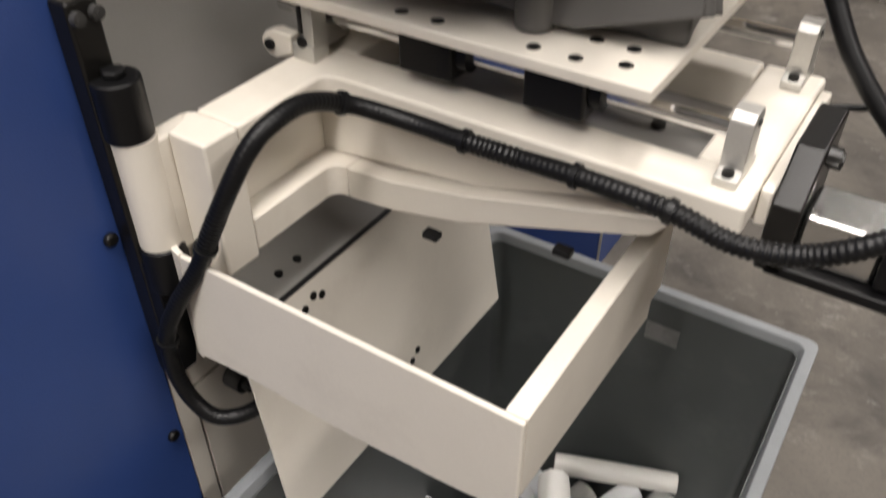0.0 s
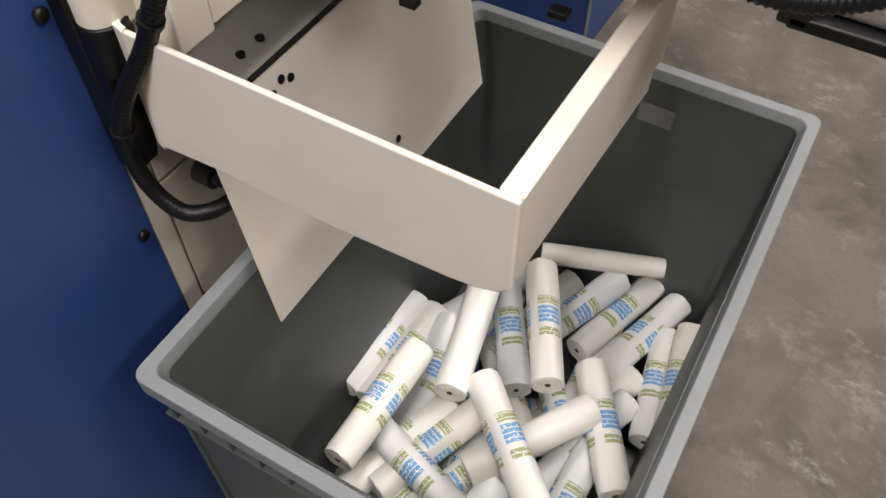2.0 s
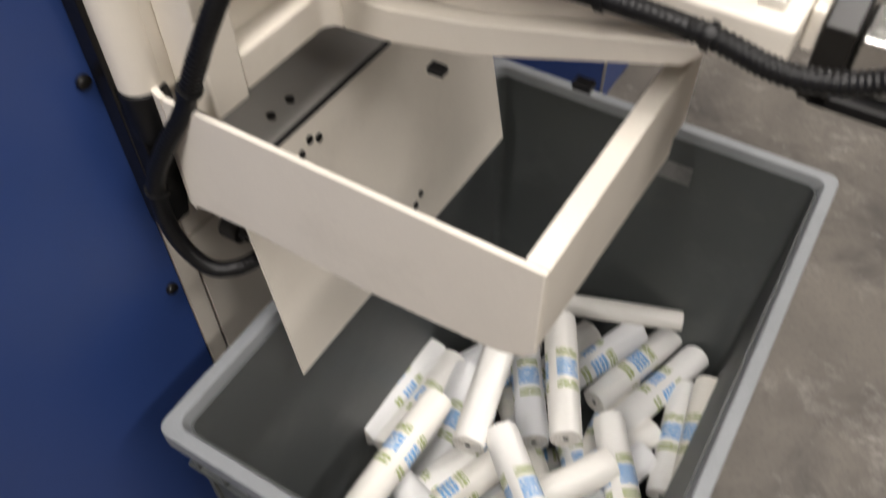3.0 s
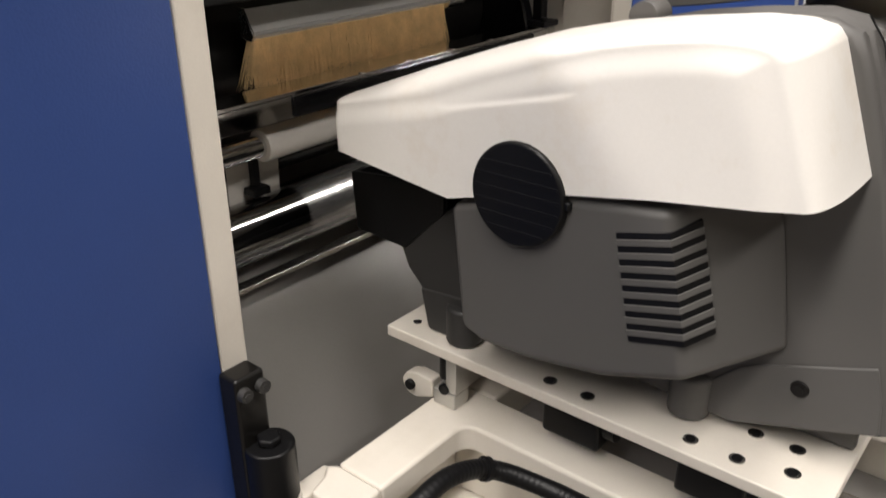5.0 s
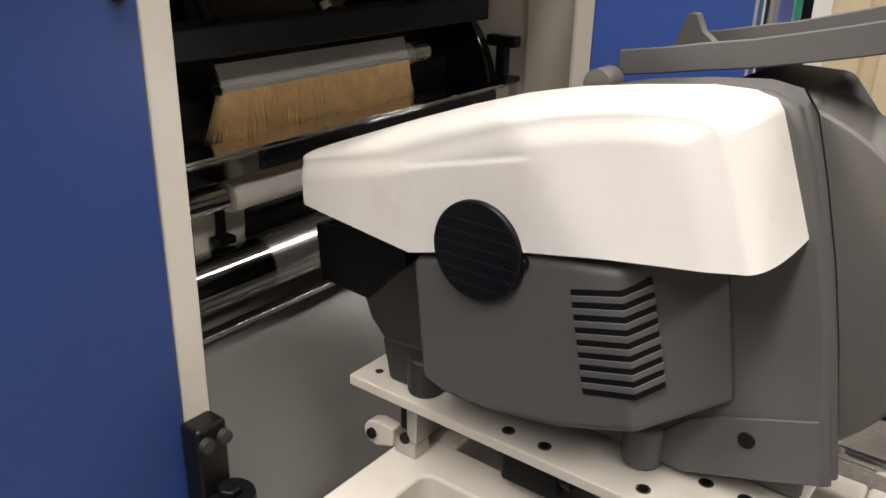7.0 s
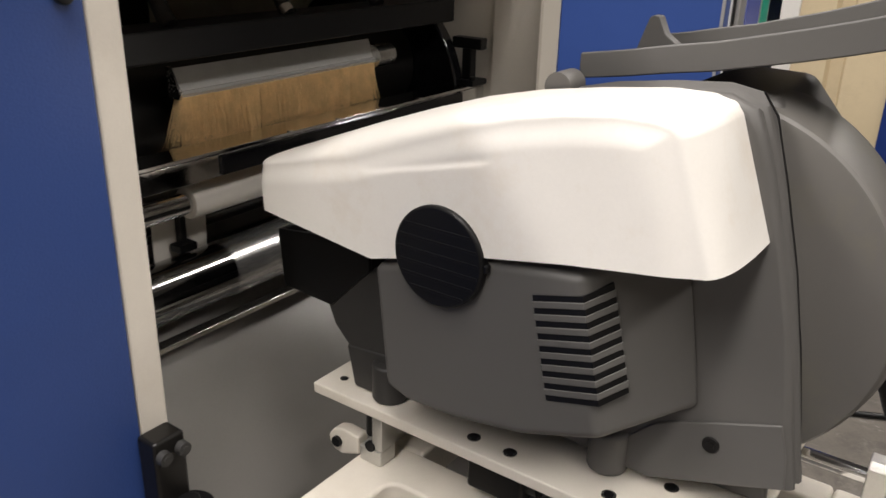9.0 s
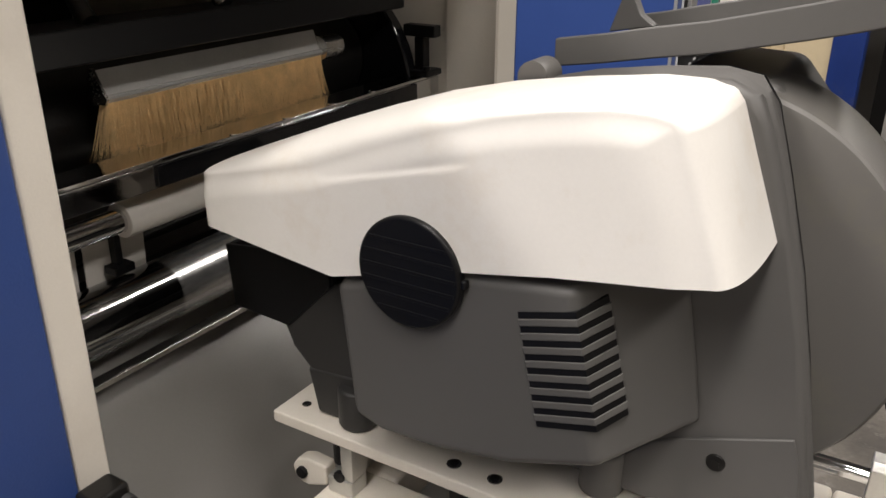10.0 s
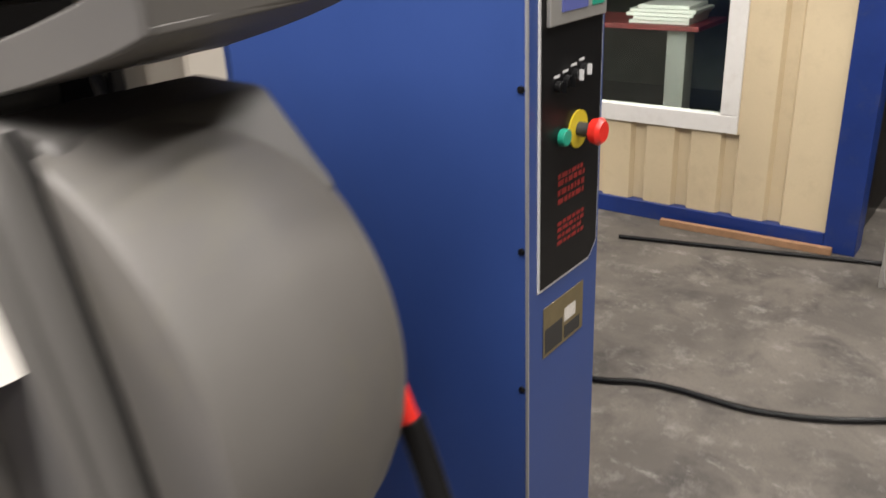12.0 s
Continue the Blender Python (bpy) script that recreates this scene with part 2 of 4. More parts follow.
# ---- shape helpers ----
def box(bm, x0, x1, y0, y1, z0, z1):
    return bmesh.ops.create_cube(bm, size=1, matrix=Matrix.LocRotScale(((x0 + x1) / 2, (y0 + y1) / 2, (z0 + z1) / 2), None, (abs(x1 - x0), abs(y1 - y0), abs(z1 - z0))))


def cyl(bm, p0, p1, r, n=24, r2=None):
    p0, p1 = Vector(p0), Vector(p1)
    d = p1 - p0
    m = Matrix.Translation((p0 + p1) / 2) @ d.to_track_quat("Z", "Y").to_matrix().to_4x4()
    return bmesh.ops.create_cone(bm, cap_ends=True, segments=n, radius1=r, radius2=r if r2 is None else r2, depth=d.length, matrix=m)


def loft(bm, rings):
    """Closed skin through rings of equal length, capped at both ends."""
    vs = [[bm.verts.new(p) for p in ring] for ring in rings]
    n = len(rings[0])
    for a, b in zip(vs, vs[1:]):
        for i in range(n):
            bm.faces.new((a[i], a[(i + 1) % n], b[(i + 1) % n], b[i]))
    bm.faces.new(vs[0][::-1])
    bm.faces.new(vs[-1])
    bmesh.ops.recalc_face_normals(bm, faces=bm.faces[:])


def ring_loft(bm, rings):
    """Closed tube of rings that meets itself, with no caps."""
    vs = [[bm.verts.new(p) for p in ring] for ring in rings]
    n = len(rings[0])
    for a, b in zip(vs, vs[1:] + vs[:1]):
        for i in range(n):
            bm.faces.new((a[i], a[(i + 1) % n], b[(i + 1) % n], b[i]))
    bmesh.ops.recalc_face_normals(bm, faces=bm.faces[:])


def prism_y(bm, pts, y0, y1):
    loft(bm, [[(x, y0, z) for x, z in pts], [(x, y1, z) for x, z in pts]])


def prism_x(bm, pts, x0, x1):
    loft(bm, [[(x0, y, z) for y, z in pts], [(x1, y, z) for y, z in pts]])


def prism_z(bm, pts, z0, z1):
    loft(bm, [[(x, y, z0) for x, y in pts], [(x, y, z1) for x, y in pts]])


def spline(pts, step=0.004):
    """Catmull-Rom through the points, evenly stepped."""
    P = [Vector(p) for p in pts]
    P = [2 * P[0] - P[1]] + P + [2 * P[-1] - P[-2]]
    out = []
    for i in range(1, len(P) - 2):
        a, b, c, d = P[i - 1:i + 3]
        n = max(2, int((c - b).length / step))
        for k in range(n):
            t = k / n
            out.append(0.5 * (2 * b + (c - a) * t + (2 * a - 5 * b + 4 * c - d) * t * t + (3 * b - a - 3 * c + d) * t ** 3))
    out.append(P[-2])
    return out


def tube(bm, path, radius, n=12):
    """radius: a number or a function of the step's index."""
    rings = []
    up = Vector((0.3, 0.2, 1))
    for i, p in enumerate(path):
        d = (path[min(i + 1, len(path) - 1)] - path[max(i - 1, 0)]).normalized()
        side = d.cross(up).normalized()
        up = side.cross(d)
        r = radius(i) if callable(radius) else radius
        rings.append([p + (side * math.cos(a) + up * math.sin(a)) * r for a in (2 * math.pi * k / n for k in range(n))])
    loft(bm, rings)


def part(name, bm, material, parent=None, label="", bevel=0.0, segments=2, smooth=35):
    me = bpy.data.meshes.new(name)
    bm.to_mesh(me)
    bm.free()
    me.materials.append(material)
    ob = new(name, me)
    if smooth:
        for p in me.polygons:
            p.use_smooth = True
        me.set_sharp_from_angle(angle=radians(smooth))
    if bevel:
        md = ob.modifiers.new("edge", "BEVEL")
        md.width, md.segments, md.limit_method, md.angle_limit = bevel, segments, "ANGLE", radians(32)
        md.harden_normals = True
    if parent:
        ob.parent = parent
        ob.matrix_parent_inverse = parent.matrix_world.inverted()
    if label:
        ob["label"] = label
    return ob


def thing(name, at, label, category, group=""):
    ob = new(name)
    ob.empty_display_size = 0.05
    ob.matrix_world = Matrix.Translation(at)
    return tagged(ob, label, category, group)


def made(fn, *args):
    bm = bmesh.new()
    fn(bm, *args)
    return bm


def boxes(*rows):
    bm = bmesh.new()
    for r in rows:
        box(bm, *r)
    return bm


def bolt(bm, p, axis, r=0.006, h=0.005, socket=True):
    """A socket head screw at p whose head stands out along axis."""
    p, a = Vector(p), Vector(axis).normalized()
    cyl(bm, p, p + a * h, r, 14, r * 0.92)
    if socket:
        cyl(bm, p + a * h * 0.8, p + a * (h + 0.0006), r * 0.5, 6)


def structure(name, bm, material, label, bevel=0.0, smooth=35):
    ob = part(name, bm, material, None, "", bevel, smooth=smooth)
    return tagged(ob, label, "", "", "structure")


# ---- setting ----
structure("floor", made(box, -9, 7, -6, 9, -0.12, 0), CONC, "worn grey concrete floor with pale scuffs", smooth=0)
# added black panel in place of the shadowed gap beside the container
structure("wall_void_panel", made(box, 0.13, 1.5, 3.9, 4.0, 0, 2.2), BLACKM, "added black panel standing in for the shadowed gap behind the steel frame")
structure("wall_south", made(box, -9, 7, -6.2, -6, 0, 4.2), HALL, "plain plastered hall wall")
structure("wall_north", made(box, -9, 7, 9, 9.2, 0, 4.2), HALL, "plain plastered hall wall")
structure("wall_west", made(box, -9.2, -9, -6, 9, 0, 4.2), HALL, "plain plastered hall wall")
structure("wall_east", made(box, 7, 7.2, -6, 9, 0, 4.2), HALL, "plain plastered hall wall")
structure("ceiling", made(box, -9.2, 7.2, -6.2, 9.2, 4.2, 4.4), ROOF, "plain grey hall roof")
for tx, ty, tw in TUBES:
    lamp = thing("ceiling_light", (tx, ty, 4.2), "white batten light hanging under the hall roof", "lamp", "hall lights")
    part("housing", boxes((tx - 0.16, tx + 0.16, ty - 1.2, ty + 1.2, 3.88, 3.94)), WHITEP, lamp, bevel=0.004)
    part("rod", boxes((tx - 0.01, tx + 0.01, ty - 0.5, ty - 0.48, 3.93, 4.2)), STEEL, lamp)
    part("rod", boxes((tx - 0.01, tx + 0.01, ty + 0.48, ty + 0.5, 3.93, 4.2)), STEEL, lamp)

# ---- winding machine ----
machine = thing("winding_machine", (-0.5, 0.38, 0), "blue and ivory bag winding machine with an open roller bay", "machine")
NX = -0.008
panel = part("front_cover", boxes((-0.014, NX + 0.001, -0.75, 0.108, 0.015, 1.38)), BLUE, machine, "blue enamelled sheet cover", bevel=0.0015)
part("column", boxes((-1.3, -0.0145, -0.75, 0.1085, 0.0, 1.38)), BLUE, machine, "blue machine column")
# both covers are added out of view to keep overhead light off the bay
part("shade_canopy", boxes((-0.006, 0.07, 0.131, 0.69, 1.36, 1.38)), ENAMEL, machine, "added unseen ivory canopy that shades the bay", bevel=0.006)
part("shade_hood", boxes((-1.3, -0.02, 0.131, 0.6465, 1.34, 1.38)), ENAMEL, machine, "added unseen ivory housing that shades the bay", bevel=0.004)
for bz in (0.085, 0.318, 0.552, 0.786, 1.248):
    bm = bmesh.new()
    bolt(bm, (NX + 0.001, 0.0955, bz), (1, 0, 0), 0.0062, 0.0065, False)
    part("dome_screw", bm, BLACKM, panel, "black domed screw", bevel=0.0025)
part("side_plate", boxes((-1.3, NX, 0.109, 0.1305, 0.0, 1.38)), ENAMEL, machine, bevel=0.002)
part("side_plate", boxes((-1.3, -0.026, 0.647, 0.69, 0.0, 1.38)), ENAMEL, machine, bevel=0.003)
part("cover_strip", boxes((-0.085, -0.0265, 0.6445, 0.6468, 0.5, 1.33)), SHEET, machine, bevel=0.001)
part("side_cover", boxes((-1.3, -0.03, 0.6905, 0.70, 0.06, 1.38)), BLUE, machine, bevel=0.002)
part("front_panel", boxes((-0.03, NX - 0.001, 0.1325, 0.64, 0.03, 0.58)), SHEET, machine, bevel=0.002)
part("front_panel", boxes((-0.03, NX - 0.001, 0.1325, 0.36, 0.5835, 0.66)), SHEET, machine, bevel=0.002)
bm = bmesh.new()
cyl(bm, (-0.008, 0.178, 0.56), (0.012, 0.178, 0.56), 0.013, 20)
cyl(bm, (0.012, 0.178, 0.56), (0.02, 0.178, 0.56), 0.008, 16)
part("hose_fitting", bm, DARKGREY, machine)
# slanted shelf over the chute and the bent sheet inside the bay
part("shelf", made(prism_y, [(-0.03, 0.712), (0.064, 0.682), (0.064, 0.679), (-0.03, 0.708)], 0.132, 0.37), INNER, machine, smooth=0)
for hx, hy, hz in ((0.043, 0.239, 0.689), (0.043, 0.214, 0.689)):
    part("screw_hole", made(cyl, (hx, hy, hz - 0.002), (hx, hy, hz + 0.0012), 0.0042, 12), BLACK, machine)
part("bay_sheet", made(prism_y, [(-0.40, 1.02), (-0.16, 0.955), (-0.115, 0.93), (-0.06, 0.86), (-0.03, 0.72), (-0.033, 0.72), (-0.064, 0.857), (-0.118, 0.927), (-0.162, 0.952), (-0.40, 1.016)], 0.132, 0.645), INNER, machine, "smooth bent ivory sheet with bay shade in its colour", smooth=50)
part("back_wall", boxes((-0.72, -0.70, 0.132, 0.645, 0.4, 1.3395)), BLACKM, machine)
# knife bar with flat rivets
bar = part("knife_bar", boxes((-0.125, -0.095, 0.131, 0.646, 1.1115, 1.1145), (-0.099, -0.095, 0.131, 0.646, 1.0935, 1.1112)), CHROME, machine, "polished steel bar", bevel=0.0006)
for sy in (0.342, 0.404, 0.466, 0.528):
    bm = bmesh.new()
    cyl(bm, (-0.098, sy, 1.1145), (-0.098, sy, 1.1155), 0.0038, 16, 0.0028)
    part("rivet", bm, CHROME, bar)
part("clip", boxes((-0.0948, -0.0925, 0.262, 0.6, 1.0945, 1.1105)), GLOSSBLACK, bar, "dark glossy plate", bevel=0.0006)


def roller(name, x, z, r, y0, y1, material, label, journal=0.008):
    bm = bmesh.new()
    cyl(bm, (x, y0, z), (x, y1, z), r, 40)
    ob = part(name, bm, material, machine, label, bevel=0.0012)
    part("journal", made(cyl, (x, 0.131, z), (x, y0, z), journal, 20), CHROME, ob)
    part("journal", made(cyl, (x, y1, z), (x, 0.646, z), journal, 20), CHROME, ob)
    return ob


roller("film_roller", -0.12, 1.0695, 0.0135, 0.245, 0.60, WEB, "roller wrapped in milky film", 0.009)
roller("guide_roller", -0.165, 1.04, 0.014, 0.14, 0.64, GLOSSBLACK, "glossy black rubber roller")
draw = roller("draw_roller", -0.136, 0.9925, 0.0255, 0.14, 0.64, DARKCHROME, "chromed steel roller")
part("film_wrap", made(cyl, (-0.136, 0.286, 0.9925), (-0.136, 0.63, 0.9925), 0.0258, 40), CHROMEFILM, draw, "clear film wound over the steel")
roller("nip_roller", -0.185, 0.985, 0.016, 0.14, 0.64, DARKCHROME, "chromed steel roller")
part("edge_strip", boxes((-0.124, -0.112, 0.132, 0.645, 0.952, 0.957)), STEEL, machine, "bright guide strip", bevel=0.0008)
part("film_guard", made(prism_y, [(-0.31, 1.05), (-0.2, 1.07), (-0.2, 1.073), (-0.31, 1.053)], 0.14, 0.64), WEB, machine, "milky film sheet", smooth=0)
for wy in (0.14, 0.231, 0.262):
    part("film_web", made(prism_x, [(wy, 1.012), (wy + 0.024 + 0.06 * (wy < 0.2), 1.012), (wy + 0.026 + 0.06 * (wy < 0.2), 1.066), (wy + 0.001, 1.066)], -0.152, -0.1508), WEB, machine, "hanging white film strip", smooth=0)
part("lever", boxes((-0.148, -0.14, 0.252, 0.258, 1.025, 1.056), (-0.149, -0.135, 0.246, 0.264, 1.02, 1.027)), BLACK, machine, bevel=0.001)
# rotor with its end disc, cross bars and brush
part("rotor_disc", made(cyl, (-0.235, 0.606, 1.095), (-0.235, 0.622, 1.095), 0.13, 64), GLOSSBLACK, machine, "gloss black side disc", bevel=0.003)
part("rotor_disc", made(cyl, (-0.235, 0.14, 1.095), (-0.235, 0.155, 1.095), 0.13, 64), GLOSSBLACK, machine, "gloss black side disc", bevel=0.003)
part("cross_bar", boxes((-0.152, -0.110, 0.156, 0.605, 1.184, 1.208)), BLACK, machine, "black square rotor bar", bevel=0.002)
part("cross_bar", boxes((-0.34, -0.29, 0.156, 0.605, 1.235, 1.284)), BLACKM, machine, bevel=0.002)
part("rod", made(cyl, (-0.2, 0.156, 1.228), (-0.2, 0.605, 1.228), 0.003, 16), STEEL, machine)
part("hub", made(cyl, (-0.215, 0.156, 1.13), (-0.215, 0.605, 1.13), 0.05, 40), BLACKM, machine, "black rotor core")
for ry in (0.247, 0.37, 0.49):
    strut = part("gas_strut", made(cyl, (-0.124, ry, 1.2085), (-0.157, ry, 1.266), 0.0065, 18), BLACKM, machine, bevel=0.001)
    part("end_cap", made(cyl, (-0.121, ry, 1.2082), (-0.127, ry, 1.2135), 0.0068, 18), STEEL if ry == 0.37 else BLACKM, strut)
brush = part("brush_holder", made(prism_y, [(-0.1465, 1.1715), (-0.1455, 1.1722), (-0.1395, 1.1545), (-0.137, 1.1545), (-0.1345, 1.1525), (-0.1365, 1.1495), (-0.146, 1.149)], 0.262, 0.503), POLISHED, machine, "polished brush clamp", smooth=0)
part("end_plate", made(prism_y, [(-0.149, 1.1735), (-0.1445, 1.1735), (-0.133, 1.1525), (-0.136, 1.1485), (-0.148, 1.1485)], 0.2595, 0.2617), STEEL, brush, "bright clamp end")
part("brush_end", made(cyl, (-0.141, 0.5032, 1.155), (-0.141, 0.53, 1.155), 0.0115, 24), STEEL, brush, "bright pivot stub", bevel=0.001)
rng = random.Random(4)
bm = bmesh.new()
for k in range(4200):
    by = rng.uniform(0.2635, 0.5025)
    tuft = 0.006 * math.sin(by * 190) * math.sin(by * 67 + 1)
    bx = rng.uniform(-0.147, -0.1365)
    lean = rng.gauss(0, 0.0035) + tuft * 0.5 - 0.22 * max(0.0, 0.31 - by) + 0.05 * max(0.0, by - 0.48)
    tipz = 1.1 + rng.uniform(0, 0.009) + 0.004 * math.sin(by * 55)
    w = rng.uniform(0.00035, 0.0007)
    a = Vector((bx, by, 1.1505))
    b = Vector((bx + rng.gauss(0.002, 0.004) - 0.05 * max(0.0, 0.29 - by), by + lean, tipz))
    v = [bm.verts.new(a + Vector((dx, dy, 0))) for dx, dy in ((w, 0), (-w * 0.5, w * 0.8), (-w * 0.5, -w * 0.8))]
    tip = bm.verts.new(b)
    for i in range(3):
        bm.faces.new((v[i], v[(i + 1) % 3], tip))
part("bristles", bm, BRISTLE, brush, "dense tan natural bristles", smooth=0)
part("bristle_core", made(prism_y, [(-0.1455, 1.152), (-0.139, 1.152), (-0.1395, 1.114), (-0.145, 1.113)], 0.265, 0.501), BRISTLE, brush, smooth=0)
# clamp screw with T head on the far end of the bar
bm = boxes((-0.121, -0.083, 0.617, 0.631, 1.1545, 1.1665), (-0.108, -0.096, 0.618, 0.630, 1.106, 1.1545), (-0.118, -0.086, 0.609, 0.638, 1.115, 1.1215))
cyl(bm, (-0.09, 0.614, 1.1215), (-0.09, 0.614, 1.126), 0.004, 12)
part("clamp_screw", bm, BLACK, machine, "black T-headed clamp screw", bevel=0.0015)

# ---- swing arm ----
arm = thing("swing_arm", (0.02, 0.11, 0.97), "ivory cast swing arm on black hinges", "machine arm")
hinge = part("hinge_bracket", made(prism_x, [(0.104, 0.972), (0.1285, 0.972), (0.1285, 0.66), (0.121, 0.63), (0.106, 0.63), (0.104, 0.64)], NX + 0.0005, 0.0115), BLACKM, arm, "black steel hinge bracket", bevel=0.003)
for hy in (0.109, 0.1235):
    bm = bmesh.new()
    bolt(bm, (0.012, hy, 0.961), (1, 0, 0), 0.0052, 0.005)
    part("bolt", bm, DARKGREY, hinge)
bm = bmesh.new()
cyl(bm, (0.018, 0.121, 0.872), (0.018, 0.121, 0.918), 0.0175, 28)
cyl(bm, (0.018, 0.121, 0.918), (0.018, 0.121, 0.924), 0.009, 6)
box(bm, NX, 0.02, 0.105, 0.134, 0.876, 0.916)
part("hinge_knuckle", bm, BLACK, arm, "black hinge knuckle", bevel=0.002)
part("hinge_barrel", made(cyl, (0.019, 0.1225, 0.777), (0.019, 0.1225, 0.872), 0.0165, 32), ENAMEL, arm, bevel=0.001)
bm = made(prism_x, [(0.105, 0.765), (0.134, 0.765), (0.134, 0.70), (0.122, 0.645), (0.105, 0.645)], NX + 0.012, 0.024)
cyl(bm, (0.019, 0.1225, 0.735), (0.019, 0.1225, 0.777), 0.018, 28)
part("hinge_knuckle", bm, BLACK, arm, "black hinge knuckle", bevel=0.002)
# hinge block and the cast frame
part("hinge_block", made(prism_z, [(0.0345, 0.139), (0.072, 0.138), (0.0725, 0.172), (0.03, 0.172), (0.022, 0.166), (0.03, 0.156)], 0.752, 0.872), ENAMEL, arm, bevel=0.003)
part("hinge_leaf", boxes((0.016, 0.0335, 0.128, 0.17, 0.768, 0.868)), ENAMEL, arm, bevel=0.003)
def corner(y0, x1, r=0.012, n=6):
    """An inward rounded corner from a wall at x1 to a wall at y0."""
    return [(x1 + r - r * math.cos(a), y0 - r + r * math.sin(a)) for a in (math.pi / 2 * k / n for k in range(n + 1))]


ell = [(0.028, 0.1723), (0.072, 0.1723)] + corner(0.270, 0.072) + [(0.409, 0.270), (0.409, 0.312), (0.028, 0.312)]
part("top_beam", made(prism_z, ell, 0.848, 0.872), ENAMEL, arm, "ivory cast corner beam", bevel=0.0035, segments=3)
low_ell = [(0.028, 0.1723), (0.0715, 0.1723)] + corner(0.2695, 0.0715) + [(0.086, 0.2695), (0.086, 0.3115), (0.028, 0.3115)]
part("lower_flange", made(prism_z, low_ell, 0.757, 0.788), ENAMEL, arm, "ivory cast lower flange", bevel=0.002, segments=2)
part("left_web", boxes((0.03, 0.05, 0.1723, 0.3, 0.7885, 0.8475)), ENAMEL, arm)
part("near_flange", made(prism_y, [(0.0862, 0.788), (0.13, 0.7905), (0.20, 0.803), (0.37, 0.847), (0.352, 0.826), (0.20, 0.775), (0.13, 0.7605), (0.0862, 0.757)], 0.2695, 0.3115), ENAMEL, arm, bevel=0.002)
part("near_web", made(prism_y, [(0.0505, 0.8475), (0.36, 0.8475), (0.2, 0.8035), (0.0505, 0.7885)], 0.285, 0.311), ENAMEL, arm)
part("far_beam", boxes((0.03, 0.3605, 0.452, 0.482, 0.83, 0.872)), ENAMEL, arm, bevel=0.004)
part("right_beam", boxes((0.361, 0.409, 0.3125, 0.482, 0.835, 0.8715)), ENAMEL, arm, bevel=0.004)
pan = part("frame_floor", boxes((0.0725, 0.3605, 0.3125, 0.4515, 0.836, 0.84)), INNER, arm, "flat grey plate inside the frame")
for px, py in ((0.309, 0.39), (0.12, 0.39)):
    bm = bmesh.new()
    bolt(bm, (px, py, 0.84), (0, 0, 1), 0.006, 0.004)
    part("bolt", bm, BLACKM, pan)
part("end_pad", boxes((0.4095, 0.418, 0.30, 0.46, 0.842, 0.8705)), ENAMEL, arm, bevel=0.002)
part("left_cross", boxes((0.0285, 0.0715, 0.3125, 0.4515, 0.835, 0.8715)), ENAMEL, arm, bevel=0.004)


def shaft_block(x, y):
    b = part("shaft_support", made(prism_x, [(y - 0.021, 0.8725), (y + 0.021, 0.8725), (y + 0.021, 0.879), (y + 0.011, 0.881), (y + 0.011, 0.915), (y + 0.007, 0.921), (y - 0.007, 0.921), (y - 0.011, 0.915), (y - 0.011, 0.881), (y - 0.021, 0.879)], x - 0.008, x + 0.008), CAST, arm, "bright cast shaft support", bevel=0.001)
    for s in (-0.016, 0.016):
        bm = bmesh.new()
        bolt(bm, (x, y + s, 0.879), (0, 0, 1), 0.0042, 0.004)
        part("bolt", bm, BLACKM, b)
    bm = bmesh.new()
    bolt(bm, (x + 0.008, y, 0.913), (1, 0, 0), 0.003, 0.001)
    part("set_screw", bm, BLACKM, b)


for sy in (0.305, 0.462):
    shaft_block(0.389, sy)
    shaft_block(0.036, sy + 0.012)
    part("guide_rod", made(cyl, (0.0, sy, 0.903), (0.392, sy, 0.903), 0.006, 24), CHROME, arm, "chromed guide rod", bevel=0.0008)
# pressure clamp at the inner end: rounded ear, split block and bolts
ear = [(0.03, 0.8725), (0.012, 0.8655), (0.004, 0.8665), (-0.002, 0.872), (-0.003, 0.880), (0.002, 0.887), (0.012, 0.8905), (0.03, 0.8895)]
clamp = part("end_clamp", made(prism_y, ear, 0.279, 0.292), ENAMEL, arm, "rounded ivory clamp ear", bevel=0.002)
part("clamp_block", boxes((0.0335, 0.056, 0.2765, 0.296, 0.8722, 0.8865)), CAST, clamp, bevel=0.0015)
part("clamp_post", boxes((0.046, 0.0565, 0.2775, 0.295, 0.8868, 0.923)), CAST, clamp, bevel=0.001)
for bx, bz in ((0.0075, 0.8775), (0.0445, 0.8885)):
    bm = bmesh.new()
    cyl(bm, (bx, 0.2795, bz), (bx, 0.2755, bz), 0.0048, 18)
    part("clamp_bolt", bm, BLACK, clamp, bevel=0.0008)
part("clamp_lever", made(cyl, (0.036, 0.293, 0.890), (0.036, 0.293, 0.914), 0.007, 14), BLACK, clamp)
# drive bracket with motor at the outer end
part("drive_bracket", made(prism_x, [(0.295, 0.812), (0.38, 0.812), (0.395, 0.83), (0.395, 0.893), (0.33, 0.893), (0.295, 0.865)], 0.4185, 0.438), BLACKM, arm, "black steel drive bracket", bevel=0.002)
for q in ((0.345, 0.882), (0.38, 0.86), (0.36, 0.825)):
    bm = bmesh.new()
    bolt(bm, (0.438, *q), (1, 0, 0), 0.007, 0.008)
    part("bolt", bm, BLACKM, arm)
motor = part("drive_motor", boxes((0.4385, 0.49, 0.305, 0.35, 0.82, 0.858)), STEEL, arm, "bright steel motor body", bevel=0.004)
part("motor_cap", boxes((0.4905, 0.535, 0.3, 0.356, 0.822, 0.864)), BLACK, motor, "black end cap", bevel=0.003)
